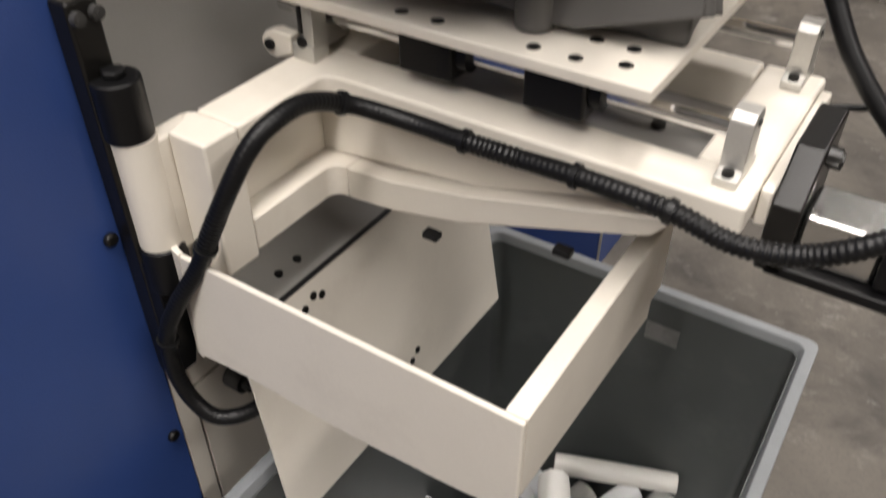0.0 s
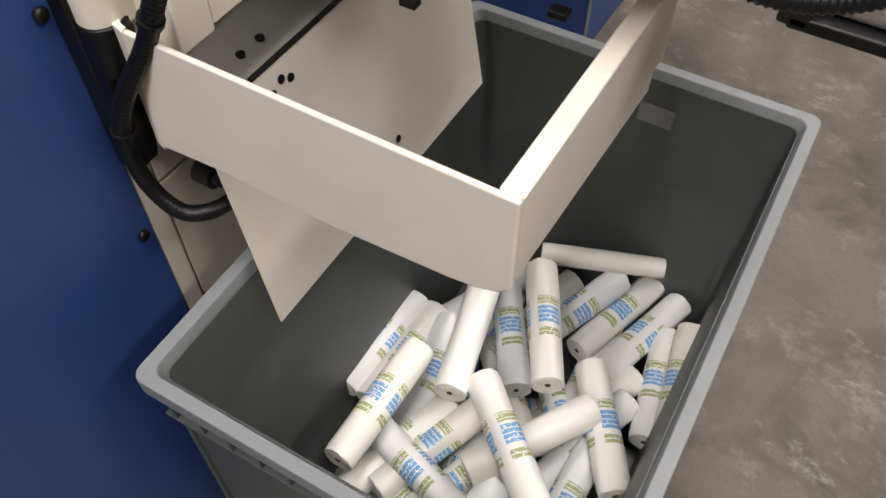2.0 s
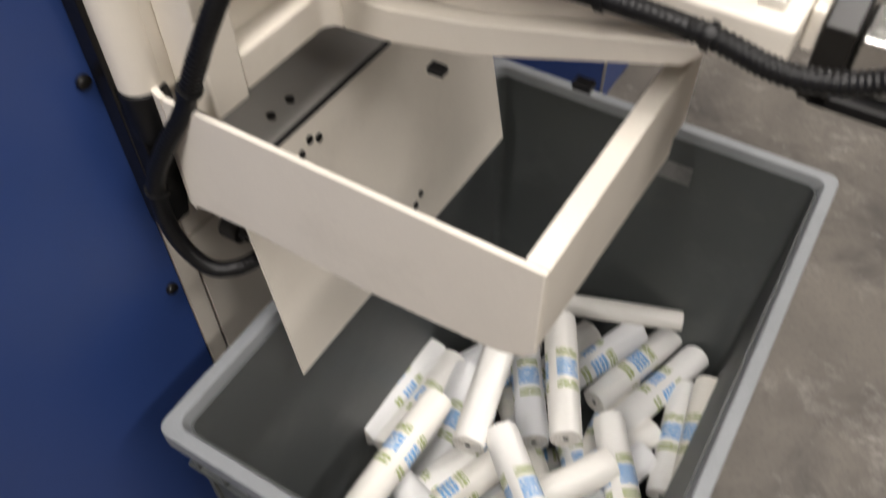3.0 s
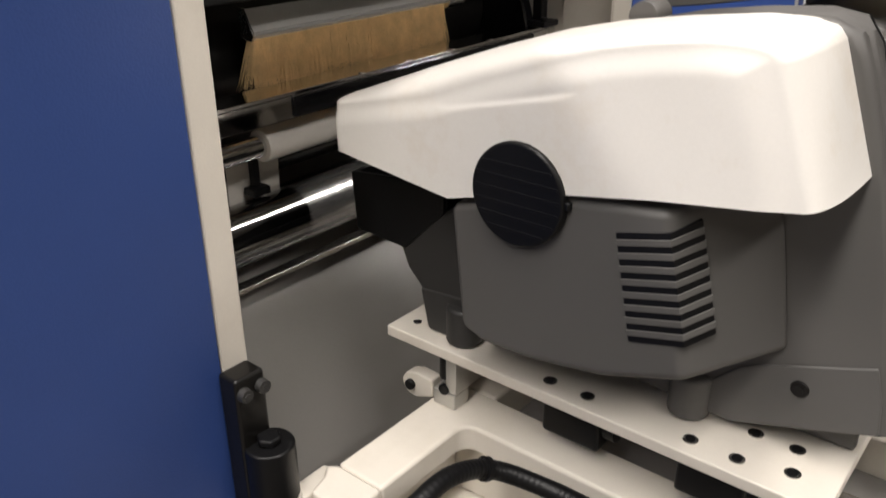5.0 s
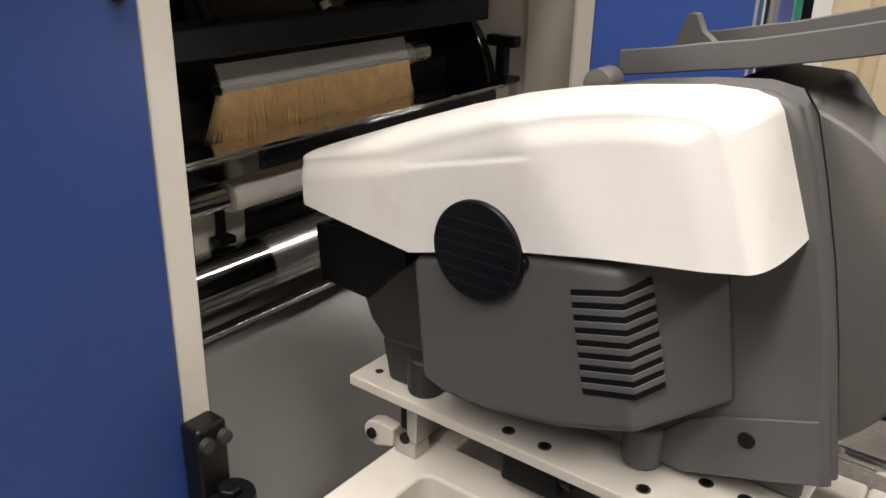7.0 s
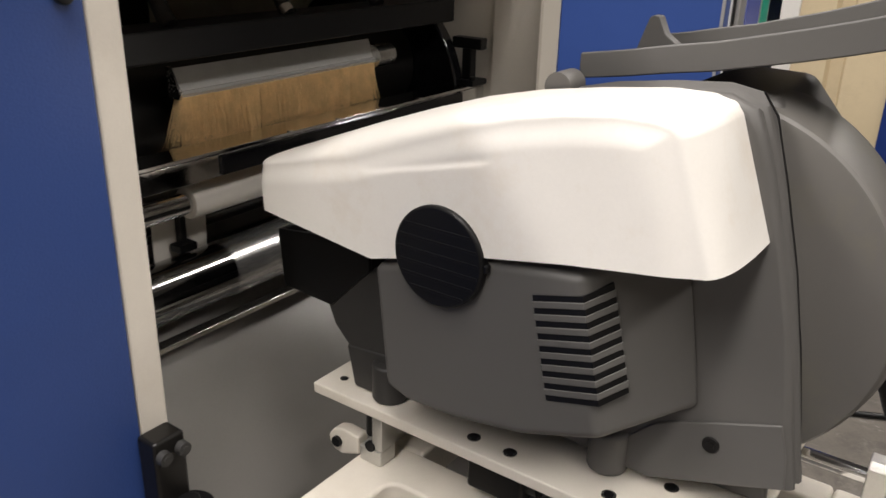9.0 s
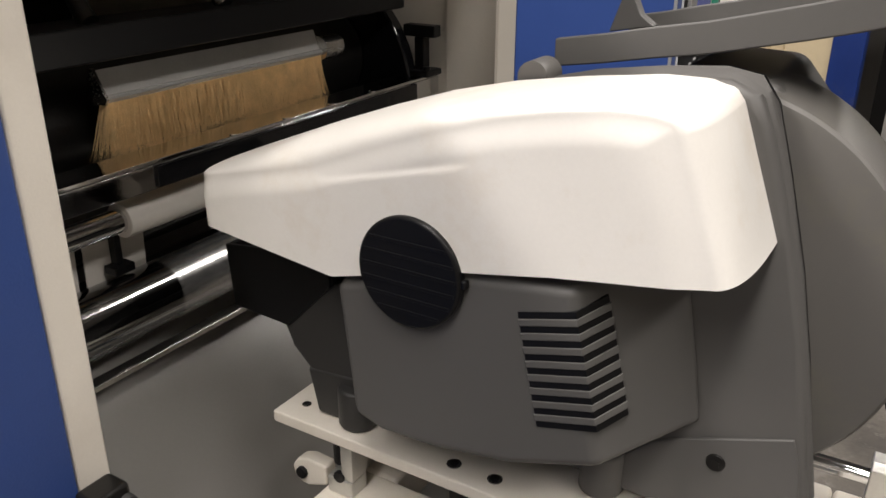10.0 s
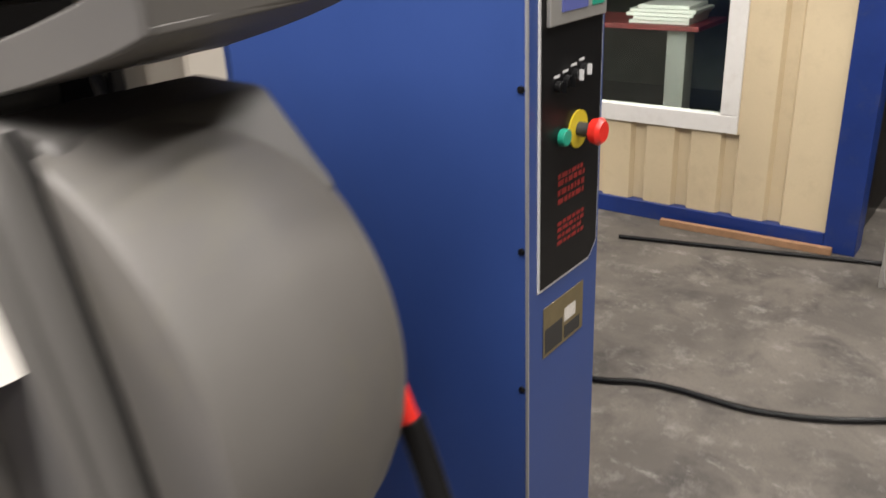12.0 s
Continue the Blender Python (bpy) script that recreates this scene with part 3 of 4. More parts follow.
part("motor_base", boxes((0.425, 0.52, 0.295, 0.33, 0.81, 0.8195)), BLACK, arm, "black plastic shoe", bevel=0.002)
part("lead_screw", made(cyl, (0.05, 0.383, 0.858), (0.4185, 0.383, 0.858), 0.007, 20), STEEL, arm)
# cable ties and clips on the underside
for cx, cz in ((0.168, 0.752), (0.285, 0.786)):
    part("clip", boxes((cx, cx + 0.014, 0.262, 0.272, cz, cz + 0.006)), BLACK, arm, bevel=0.001)

# ---- carriage plate ----
carriage = thing("carriage_plate", (0.16, 0.37, 0.92), "ivory carriage plate on black linear bearings", "plate")
part("plate", boxes((-0.009, 0.337, 0.269, 0.476, 0.9235, 0.933)), ENAMEL, carriage, bevel=0.0015)
holes = [(0.139, 0.284), (0.17, 0.284), (0.247, 0.284), (0.278, 0.284), (0.278, 0.317), (0.305, 0.317), (0.31, 0.292), (0.008, 0.288)]
for hx, hy in holes:
    bm = bmesh.new()
    r = 0.0052 if hx > 0.02 else 0.0035
    cyl(bm, (hx, hy, 0.932), (hx, hy, 0.9338), r, 18)
    h = part("screw_rim", bm, STEEL, carriage, smooth=35)
    bm = bmesh.new()
    cyl(bm, (hx, hy, 0.9335), (hx, hy, 0.9343), r * 0.72, 6)
    part("socket", bm, BLACK, h)
for bx in (0.155, 0.262):
    for byy in (0.305, 0.462):
        blk = part("bearing_block", boxes((bx - 0.024, bx + 0.024, byy - 0.017, byy + 0.017, 0.884, 0.9232)), BLACK, carriage, "black linear bearing block", bevel=0.003)
        part("seal", made(cyl, (bx + 0.024, byy, 0.903), (bx + 0.033, byy, 0.903), 0.0125, 20), BLACK, blk)

# ---- label printer on the carriage ----
printer = thing("thermal_printer", (0.17, 0.36, 0.933), "grey and white thermal printer standing on a carriage plate", "printer")
# contours of the side face, the stepped ridge and the seam, from the bottom up and over the top
inner = [(0.349, 0.967), (0.340, 1.013), (0.331, 1.067), (0.318, 1.118), (0.303, 1.164), (0.295, 1.185), (0.289, 1.1945), (0.277, 1.1985), (0.248, 1.196), (0.214, 1.190)]
mid = [(0.352, 0.968), (0.346, 1.000), (0.337, 1.045), (0.325, 1.097), (0.312, 1.146), (0.303, 1.174), (0.2945, 1.1945), (0.276, 1.202), (0.243, 1.199), (0.208, 1.193)]
seam = [(0.352, 0.962), (0.345, 1.000), (0.336, 1.050), (0.325, 1.100), (0.311, 1.150), (0.299, 1.188), (0.289, 1.2015), (0.271, 1.2045), (0.238, 1.2015), (0.201, 1.196)]
front = [(0.149, 1.183), (0.107, 1.170), (0.06, 1.152), (0.01, 1.131), (-0.022, 1.114), (-0.02, 1.095), (0.07, 1.075), (0.066, 0.975), (0.085, 0.952), (0.25, 0.938), (0.318, 0.957)]


def hull(contour, y, grow=0.0, lower=0.0):
    pts = [(x + (x - 0.2) * grow, z + (z - 1.07) * grow) for x, z in contour] + front
    return [(x, y, z - lower * (z > 1.1) * min(1, max(0, (0.3 - x) / 0.12))) for x, z in pts]


half = [((a[0] + b[0]) / 2, (a[1] + b[1]) / 2) for a, b in zip(inner, mid)]
back = [(x if x < 0.25 else 0.25 + (x - 0.25) * 0.45, z - (0.012 if z > 1.15 else 0)) for x, z in seam]
body_rings = [hull(inner, 0.313, -0.012), hull(inner, 0.3138), hull(half, 0.3155, 0.004), hull(half, 0.319, 0.012), hull(mid, 0.3205, -0.004), hull(mid, 0.323, -0.002), hull(mid, 0.3245, 0.006), hull(mid, 0.329, 0.012), hull(seam, 0.3355, 0.004), hull(seam, 0.3385, -0.012), hull(seam, 0.3445, -0.035, 0.01), hull(back, 0.468, 0.0, 0.024)]
part("body", made(loft, body_rings), GREY, printer, "moulded grey plastic housing with a stepped ridge", smooth=40)
gap = lambda k: [(x + (x - 0.2) * k, z + (z - 1.07) * k) for x, z in seam[1:7]]
# black strip laid along the seam as the shade of its gap
part("seam_shade", made(prism_y, gap(0.0015) + gap(-0.03)[::-1], 0.3378, 0.3409), BLACK, printer, "black strip standing in for the shaded gap between the shells", smooth=0)
part("skirt", made(prism_y, [(0.235, 0.941), (0.246, 0.966), (0.262, 0.982), (0.279, 0.9905), (0.339, 1.0115), (0.345, 0.99), (0.3475, 0.968), (0.318, 0.9575), (0.262, 0.939)], 0.3105, 0.3129), GREY, printer, bevel=0.0015)
# front housing below the cover, with a bevelled rear corner
f0 = [(0.075, 1.068), (0.085, 0.976), (0.105, 0.97), (0.144, 0.971), (0.197, 0.98), (0.251, 0.999), (0.2425, 1.04), (0.2295, 1.102), (0.165, 1.094)]
f1 = [(0.075, 1.068), (0.085, 0.976), (0.105, 0.97), (0.144, 0.969), (0.2, 0.977), (0.2845, 1.003), (0.277, 1.045), (0.2645, 1.108), (0.165, 1.098)]
part("front_housing", made(loft, [[(x, 0.246, z) for x, z in f0], [(x, 0.3055, z) for x, z in f1], [(x + (0.007 if x > 0.26 else 0), 0.3128, z) for x, z in f1]]), GREY, printer, "grey side housing with a louvred grille", bevel=0.006, segments=3)
# grille: black plate as slot shade, behind proud louvres that wrap the bevelled corner
bend = lambda z: 0.2312 + (1.086 - z) * 0.25
left = lambda z: 0.199 + (1.084 - z) * 0.22


def wrap(bm, z0, z1, out, inset=0.0):
    def ring_at(z):
        b, l = bend(z), left(z) + inset
        lift = lambda x: z - 0.0018 + 0.26 * (x - left(z)) + 0.28 * max(0, x - b)
        r = (b + 0.0108 - inset * 0.6, 0.246 + 0.0165 - inset * 0.8)
        return [(l, 0.249, lift(l)), (l, 0.246 - out, lift(l)), (b, 0.246 - out, lift(b)), (r[0] + out * 0.8, r[1] - out * 0.6, lift(r[0])), (r[0] - 0.002, r[1] + 0.002, lift(r[0])), (b - 0.001, 0.249, lift(b))]
    loft(bm, [ring_at(z0), ring_at(z1)])


Z0, PITCH, SLOT = 1.0812, 0.00798, 0.0038
part("grille_shade", made(wrap, Z0 - 8 * PITCH - SLOT / 2, Z0 + SLOT / 2, 0.0004), BLACK, printer, "black plate standing in for the shade in the vent slots")
for k in range(8):
    zc = Z0 - (k + 0.5) * PITCH
    bm = bmesh.new()
    wrap(bm, zc - (PITCH - SLOT) / 2, zc + (PITCH - SLOT) / 2, 0.0011, -0.0006)
    part("louvre", bm, GREY, printer, bevel=0.0006)
# white cover
c0 = [(-0.028, 1.119), (-0.026, 1.085), (0.075, 1.073), (0.12, 1.085), (0.165, 1.097), (0.219, 1.107), (0.253, 1.112), (0.299, 1.1185), (0.2855, 1.158), (0.2733, 1.189), (0.2685, 1.1935), (0.258, 1.1952), (0.24, 1.195), (0.211, 1.1905), (0.184, 1.1845), (0.157, 1.1765), (0.11, 1.16), (0.06, 1.14)]
c1 = [(-0.034, 1.123), (-0.032, 1.086), (0.075, 1.074), (0.12, 1.086), (0.165, 1.098), (0.219, 1.108), (0.265, 1.114), (0.3125, 1.1225), (0.299, 1.163), (0.2865, 1.193), (0.2815, 1.1985), (0.27, 1.2008), (0.244, 1.2005), (0.2, 1.195), (0.158, 1.188), (0.117, 1.178), (0.074, 1.164), (0.03, 1.148)]
def along(pts, u, twin):
    """The point at share u of a line, by its x, and its twin at the same place of the other line."""
    x = pts[0][0] + (pts[-1][0] - pts[0][0]) * u
    for a, b, c, d in zip(pts, pts[1:], twin, twin[1:]):
        if x <= b[0] + 1e-9:
            f = (x - a[0]) / (b[0] - a[0])
            return Vector(a).lerp(Vector(b), f), Vector(c).lerp(Vector(d), f)
    return Vector(pts[-1]), Vector(twin[-1])


soft = lambda t: (lambda q: q * q * (3 - 2 * q))(min(1.0, max(0.0, t)))


def recess(x, z, gap):
    """Shallow moulded recess with a firm lower lip that runs out towards the top."""
    lip = SWAGE_Z + SWAGE_SLOPE * (x - 0.068) + 0.006 * soft((0.078 - x) / 0.025)
    side = soft((x - 0.05) / 0.022) * soft((0.172 - x) / 0.02)
    return side * 0.0016 * soft((z - lip) / 0.0042) * (1 - soft((z - lip - 0.006) / 0.026)) * soft(gap / 0.024)


SWAGE_Z, SWAGE_SLOPE = 1.1305, 0.25
upper = lambda c: [c[0]] + list(reversed(c[9:]))
NU, NV = 150, 60
bm = bmesh.new()
grid, rim = [], {}
for i in range(NU + 1):
    lo, lo1 = along(c0[1:8], i / NU, c1[1:8])
    hi, hi1 = along(upper(c0), i / NU, upper(c1))
    col = []
    for k in range(NV + 1):
        p = lo.lerp(hi, k / NV)
        edge = min(1.0, k / 3, (NV - k) / 3)
        fall = max(0.003 * soft(1 - (NU - i) / NU * 0.3 / 0.022), 0.003 * soft(1 - (hi.y - p.y) / 0.016))
        col.append(bm.verts.new((p.x, 0.2432 + fall + recess(p.x, p.y, hi.y - p.y) * edge, p.y)))
        if i in (0, NU) or k in (0, NV):
            rim[(i, k)] = (col[-1], lo1.lerp(hi1, k / NV))
    grid.append(col)
for a, b in zip(grid, grid[1:]):
    for k in range(NV):
        bm.faces.new((a[k], b[k], b[k + 1], a[k + 1]))
order = [(i, 0) for i in range(NU)] + [(NU, k) for k in range(NV)] + [(i, NV) for i in range(NU, 0, -1)] + [(0, k) for k in range(NV, 0, -1)]
last = [rim[q][0] for q in order]
for step in range(1, 15):
    f = min(1.0, step / 13)
    sy, w = f ** 2.0, 1 - (1 - f) ** 2.4
    row = []
    for q in order:
        v, p1 = rim[q]
        y = v.co.y + (0.3125 - v.co.y) * sy + (0.007 if step == 14 else 0)
        row.append(bm.verts.new((v.co.x + (p1.x - v.co.x) * w, y, v.co.z + (p1.y - v.co.z) * w)))
    for n in range(len(order)):
        bm.faces.new((last[n], last[n - 1], row[n - 1], row[n]))
    last = row
bmesh.ops.recalc_face_normals(bm, faces=bm.faces[:])
cover = part("cover", bm, COVER, printer, "scuffed white plastic cover", smooth=55)
# round knob
bm = bmesh.new()
cyl(bm, (0.1325, 0.2475, 1.0895), (0.1325, 0.2395, 1.0895), 0.0342, 64)
knob = part("knob", bm, BLACK, printer, "ribbed black round knob", bevel=0.0022, segments=3)
for k in range(6):
    zz = 1.088 - 0.022 + k * 0.0085
    w = math.sqrt(0.0315 ** 2 - (zz - 1.0895) ** 2)
    part("knob_rib", boxes((0.1325 - w, 0.1325 + w, 0.2389, 0.2398, zz - 0.001, zz + 0.001)), BLACK, knob, bevel=0.0003)
part("knob_lug", boxes((0.1655, 0.1695, 0.2415, 0.2465, 1.087, 1.093)), BLACK, knob, bevel=0.0015)
# print head nose
trough = [(-0.056, 1.052), (-0.052, 1.003), (0.0, 1.0), (0.04, 1.04), (0.04, 1.063), (0.036, 1.063), (0.036, 1.042), (-0.002, 1.006), (-0.048, 1.008), (-0.052, 1.052)]
part("head_box", made(prism_y, trough, 0.287, 0.446), BLACK, printer, "black print head trough", bevel=0.001)
part("head_end", made(prism_y, trough[:5], 0.283, 0.2868), BLACK, printer, bevel=0.001)
part("head_end", made(prism_y, trough[:5], 0.4462, 0.45), BLACK, printer, bevel=0.001)
part("nose", made(prism_y, [(-0.012, 1.012), (0.084, 1.066), (0.088, 0.972), (0.02, 0.962), (0.0, 0.982)], 0.285, 0.46), DARKGREY, printer, "dark grey lower nose", bevel=0.005)
part("nose_foot", made(prism_y, [(0.022, 0.9335), (0.014, 0.97), (0.07, 0.975), (0.07, 0.9335)], 0.284, 0.44), DARKGREY, printer, bevel=0.003)
part("ribbon_spool", made(cyl, (-0.015, 0.30, 1.066), (-0.015, 0.44, 1.066), 0.013, 24), WEB, printer)
# rear drum
bm = bmesh.new()
rings = []
for y, cx, cz, r in ((0.3405, 0.2613, 1.072, 0.118), (0.3412, 0.2613, 1.072, 0.1213), (0.3432, 0.2612, 1.072, 0.1232), (0.347, 0.261, 1.0718, 0.1243), (0.365, 0.2590, 1.0708, 0.1288), (0.39, 0.2565, 1.07, 0.1306), (0.408, 0.2535, 1.069, 0.1298), (0.425, 0.2505, 1.068, 0.1272), (0.442, 0.249, 1.067, 0.1228), (0.456, 0.248, 1.067, 0.117), (0.464, 0.248, 1.067, 0.111), (0.468, 0.248, 1.067, 0.104)):
    row = []
    for k in range(120):
        a = 2 * math.pi * k / 120
        x, z = cx + r * math.cos(a), cz + r * math.sin(a)
        row.append((x, y, max(0.9365, min(z, 1.182 if x < 0.29 else z))))
    rings.append(row)
loft(bm, rings)
part("roll_housing", bm, GREYB, printer, "rounded grey roll housing", smooth=28)
part("saddle", made(loft, [[(0.24, 0.345, 1.150), (0.330, 0.345, 1.150), (0.296, 0.348, 1.1955), (0.24, 0.348, 1.199)], [(0.24, 0.464, 1.150), (0.330, 0.464, 1.150), (0.291, 0.459, 1.197), (0.24, 0.459, 1.198)]]), GREY, printer, bevel=0.006, segments=3)
part("base_rear", made(prism_z, [(0.24, 0.335), (0.335, 0.335), (0.33, 0.36), (0.318, 0.462), (0.24, 0.462)], 0.9335, 1.0), GREY, printer, bevel=0.004)
bm = bmesh.new()
bolt(bm, (0.3, 0.3105, 0.9815), (0, -1, 0), 0.0058, 0.0012)
part("screw", bm, BLACKM, printer)
for fx in (0.232, 0.056):
    part("foot", made(cyl, (fx, 0.289 + 0.024 * (fx > 0.1), 0.9335), (fx, 0.289 + 0.024 * (fx > 0.1), 0.966), 0.0145, 28), GREY if fx > 0.1 else DARKGREY, printer, "moulded foot", bevel=0.003)
    part("foot", made(cyl, (fx, 0.44, 0.9335), (fx, 0.44, 0.966), 0.0135, 28), GREY if fx > 0.1 else DARKGREY, printer, "moulded foot", bevel=0.003)
# hinged lid tray
low = [(0.1686, 1.193), (0.198, 1.1975), (0.227, 1.203), (0.255, 1.2075), (0.282, 1.2135), (0.306, 1.219), (0.329, 1.2248), (0.352, 1.2312), (0.372, 1.238)]
up = [(x, z + 0.0165 + 0.003 * (x - 0.168) / 0.2) for x, z in reversed(low)]
lid = part("lid", made(prism_y, low + up, 0.345, 0.3482), GREY, printer, "curved grey lid standing ajar", bevel=0.0012)
far = [(0.1686 + (x - 0.1686) * 0.835, z) for x, z in low]
part("lid_rim", made(prism_y, far + [(x, z + 0.016) for x, z in reversed(far)], 0.4752, 0.478), GREY, lid, bevel=0.0012)
skin = lambda pts: pts + [(x, z + 0.003) for x, z in reversed(pts)]
part("lid_floor", made(loft, [[(x, 0.3483, z) for x, z in skin(low)], [(x, 0.4751, z) for x, z in skin(far)]]), GREYB, lid, bevel=0.0008)
part("lid_end", made(prism_z, [(0.368, 0.345), (0.3722, 0.345), (0.3395, 0.478), (0.335, 0.478)], 1.2385, 1.2575), GREYB, lid, bevel=0.003)
part("lid_tab", made(prism_y, [(0.16, 1.199), (0.192, 1.205), (0.182, 1.212), (0.176, 1.2245), (0.171, 1.225), (0.168, 1.223)], 0.458, 0.4685), GREY, lid, bevel=0.001)
part("lid_hinge", made(cyl, (0.166, 0.322, 1.19), (0.166, 0.343, 1.19), 0.0095, 20), GREYB, printer)

# ---- discharge tray ----
tray = thing("discharge_tray", (0.2, 0.2, 0.7), "bent ivory sheet metal discharge tray bolted to the machine", "tray")
near_prof = [(0.046, 0.7795), (0.343, 0.7795), (0.343, 0.697), (0.334, 0.687), (0.318, 0.681), (0.297, 0.678), (0.205, 0.672), (0.1, 0.674), (0.04, 0.67)]
part("near_wall", made(prism_y, near_prof, 0.1145, 0.1195), SHEET, tray, bevel=0.002)
part("right_wall", made(prism_x, [(0.1197, 0.7793), (0.349, 0.7793), (0.349, 0.682), (0.1197, 0.7)], 0.3265, 0.343), SHEET, tray, bevel=0.002)
bend_pts = [(0.0459, 0.1145), (0.036, 0.117), (0.028, 0.124), (0.022, 0.133), (0.026, 0.136), (0.032, 0.128), (0.038, 0.1215), (0.0459, 0.1195)]
part("left_bend", made(prism_z, bend_pts, 0.668, 0.7795), SHEET, tray, smooth=60)
part("mount", boxes((-0.007, 0.0265, 0.1345, 0.15, 0.672, 0.774)), SHEET, tray, bevel=0.001)
part("stay", boxes((0.327, 0.3425, 0.3491, 0.372, 0.70, 0.83)), SHEET, tray, bevel=0.001)

# ---- chute sheet ----
chute = thing("chute", (0.09, 0.3, 0.6), "steep ivory sheet metal chute over the crate", "chute")
cx = lambda z: 0.0675 + 0.169 * (0.684 - z)
quad = [(0.14, 0.684), (0.5215, 0.684), (0.5215, 0.456), (0.1265, 0.456), (0.1335, 0.645)]
part("sheet", made(loft, [[(cx(z), y, z) for y, z in quad], [(cx(z) - 0.002, y, z - 0.0004) for y, z in quad]]), SHEET, chute, smooth=0)
part("top_flange", made(prism_y, [(0.0675, 0.684), (0.0655, 0.6835), (0.04, 0.666), (0.04, 0.663), (0.0655, 0.68)], 0.146, 0.526), SHEET, chute, smooth=0)
# black strip paints the dark of the slot between shelf and chute
part("slot_shade", made(prism_y, [(0.0635, 0.6862), (0.0682, 0.6848), (0.0682, 0.6838), (0.0635, 0.6826)], 0.14, 0.36), BLACK, chute, "black strip standing in for the dark of the open slot", smooth=0)
for hy, hz in ((0.2365, 0.661), (0.226, 0.6665), (0.2125, 0.66), (0.338, 0.498), (0.35, 0.505)):
    bm = bmesh.new()
    p = Vector((cx(hz), hy, hz))
    nrm = Vector((0.986, 0, 0.167))
    cyl(bm, p - nrm * 0.0015, p + nrm * 0.0008, 0.0042, 14)
    part("rivet", bm, BLACKM, chute)

# ---- crate ----
crate = thing("crate", (0.265, 0.3, 0), "grey plastic stacking crate standing on the concrete floor", "crate")
crate.matrix_world = Matrix.Translation((0.2665, 0.2975, 0)) @ Matrix.Rotation(radians(0.7), 4, "Z")
CW, CL, CH = 0.2125, 0.3005, 0.511


def ring4(hx, hy, z, r=0.012):
    out = []
    for sx, sy, a0 in ((1, 1, 0), (-1, 1, 90), (-1, -1, 180), (1, -1, 270)):
        for k in range(5):
            a = radians(a0 + 22.5 * k)
            out.append((sx * (hx - r) + r * math.cos(a), sy * (hy - r) + r * math.sin(a), z))
    return out


def crate_part(name, bm, label="", bevel=0.0):
    ob = part(name, bm, BINP, None, label, bevel)
    ob.parent = crate
    return ob


crate_part("shell", made(loft, [ring4(0.178, 0.268, 0.012), ring4(0.178, 0.268, 0.004), ring4(0.193, 0.284, 0.0), ring4(0.193, 0.284, 0.06), ring4(0.1975, 0.2885, 0.5), ring4(0.1975, 0.2865, 0.5), ring4(CW - 0.018, CL - 0.018, 0.5), ring4(0.178, 0.268, 0.016)]), "smooth dusty crate walls", 0.0)
rim = part("rim", made(ring_loft, [ring4(CW - 0.012, CL - 0.012, 0.488), ring4(CW, CL, 0.49), ring4(CW, CL, CH), ring4(CW - 0.0125, CL - 0.0125, CH), ring4(CW - 0.0165, CL - 0.0165, 0.5), ring4(CW - 0.0176, CL - 0.0176, 0.489)]), RIMP, None, "pale crate rim", 0.0015)
rim.parent = crate
crate_part("rib", boxes((-0.203, 0.203, -0.294, -0.2865, 0.438, 0.443)), bevel=0.001)
for k in range(13):
    xx = -0.19 + k * 0.0317
    crate_part("rib", boxes((xx - 0.0018, xx + 0.0018, -0.2935, -0.2865, 0.4432, 0.4875)), bevel=0.0008)
for xx in (-0.185, 0.185):
    crate_part("corner_rib", boxes((xx - 0.003, xx + 0.003, -0.291, -0.283, 0.03, 0.4378)), bevel=0.001)
crate_part("rib", boxes((0.1955, 0.2035, -0.285, 0.285, 0.438, 0.443)), bevel=0.001)
lab = part("label_patch", boxes((0.022, 0.064, 0.2797, 0.2803, 0.438, 0.466)), mat("torn_label", (0.2, 0.195, 0.19), 0.4, vary=0.3, big=40, fine=300), None, "torn pale label remnant", smooth=0)
lab.parent = crate

# ---- bag rolls in the crate ----
def build_roll(skin, label):
    bm = bmesh.new()
    rr = random.Random(11)
    n, rows_n = 40, 18
    rings = []
    for j in range(rows_n + 1):
        z = -0.083 + 0.166 * j / rows_n
        end = min(j, rows_n - j)
        rings.append([((0.0202 - (0.0008 if end == 0 else 0) + 0.0007 * math.sin(3 * a + z * 18) + 0.0004 * math.sin(7 * a - z * 60)) * math.cos(a),
                       (0.0198 - (0.0008 if end == 0 else 0) + 0.0006 * math.sin(2 * a + z * 25)) * math.sin(a), z + rr.uniform(-0.0006, 0.0006) * (end == 0)) for a in (2 * math.pi * k / n for k in range(n))])
    loft(bm, rings)
    ob = thing("bag_roll", (0, 0, 0), label, "bag roll", "bag rolls in the crate")
    part("film", bm, skin, ob, smooth=50)
    for s in (-1, 1):
        bm = bmesh.new()
        pts = []
        for k in range(70):
            a = k * 0.36
            r = 0.0045 + 0.0135 * k / 70 + 0.0006 * math.sin(k * 1.7)
            pts.append(Vector((r * math.cos(a), r * math.sin(a), s * 0.0832)))
        tube(bm, pts, 0.0008, 5)
        part("wound_edge", bm, FILMEND, ob, "wrinkled film edge")
        bm = bmesh.new()
        cyl(bm, (0, 0, s * 0.083), (0, 0, s * 0.0838), 0.0036, 12)
        part("core_hole", bm, DARKGREY, ob)
    return ob


printed_roll = build_roll(FILM, "white plastic bag roll with green and blue print")
plain_roll = build_roll(PLAINFILM, "plain white plastic bag roll without print")
used = set()


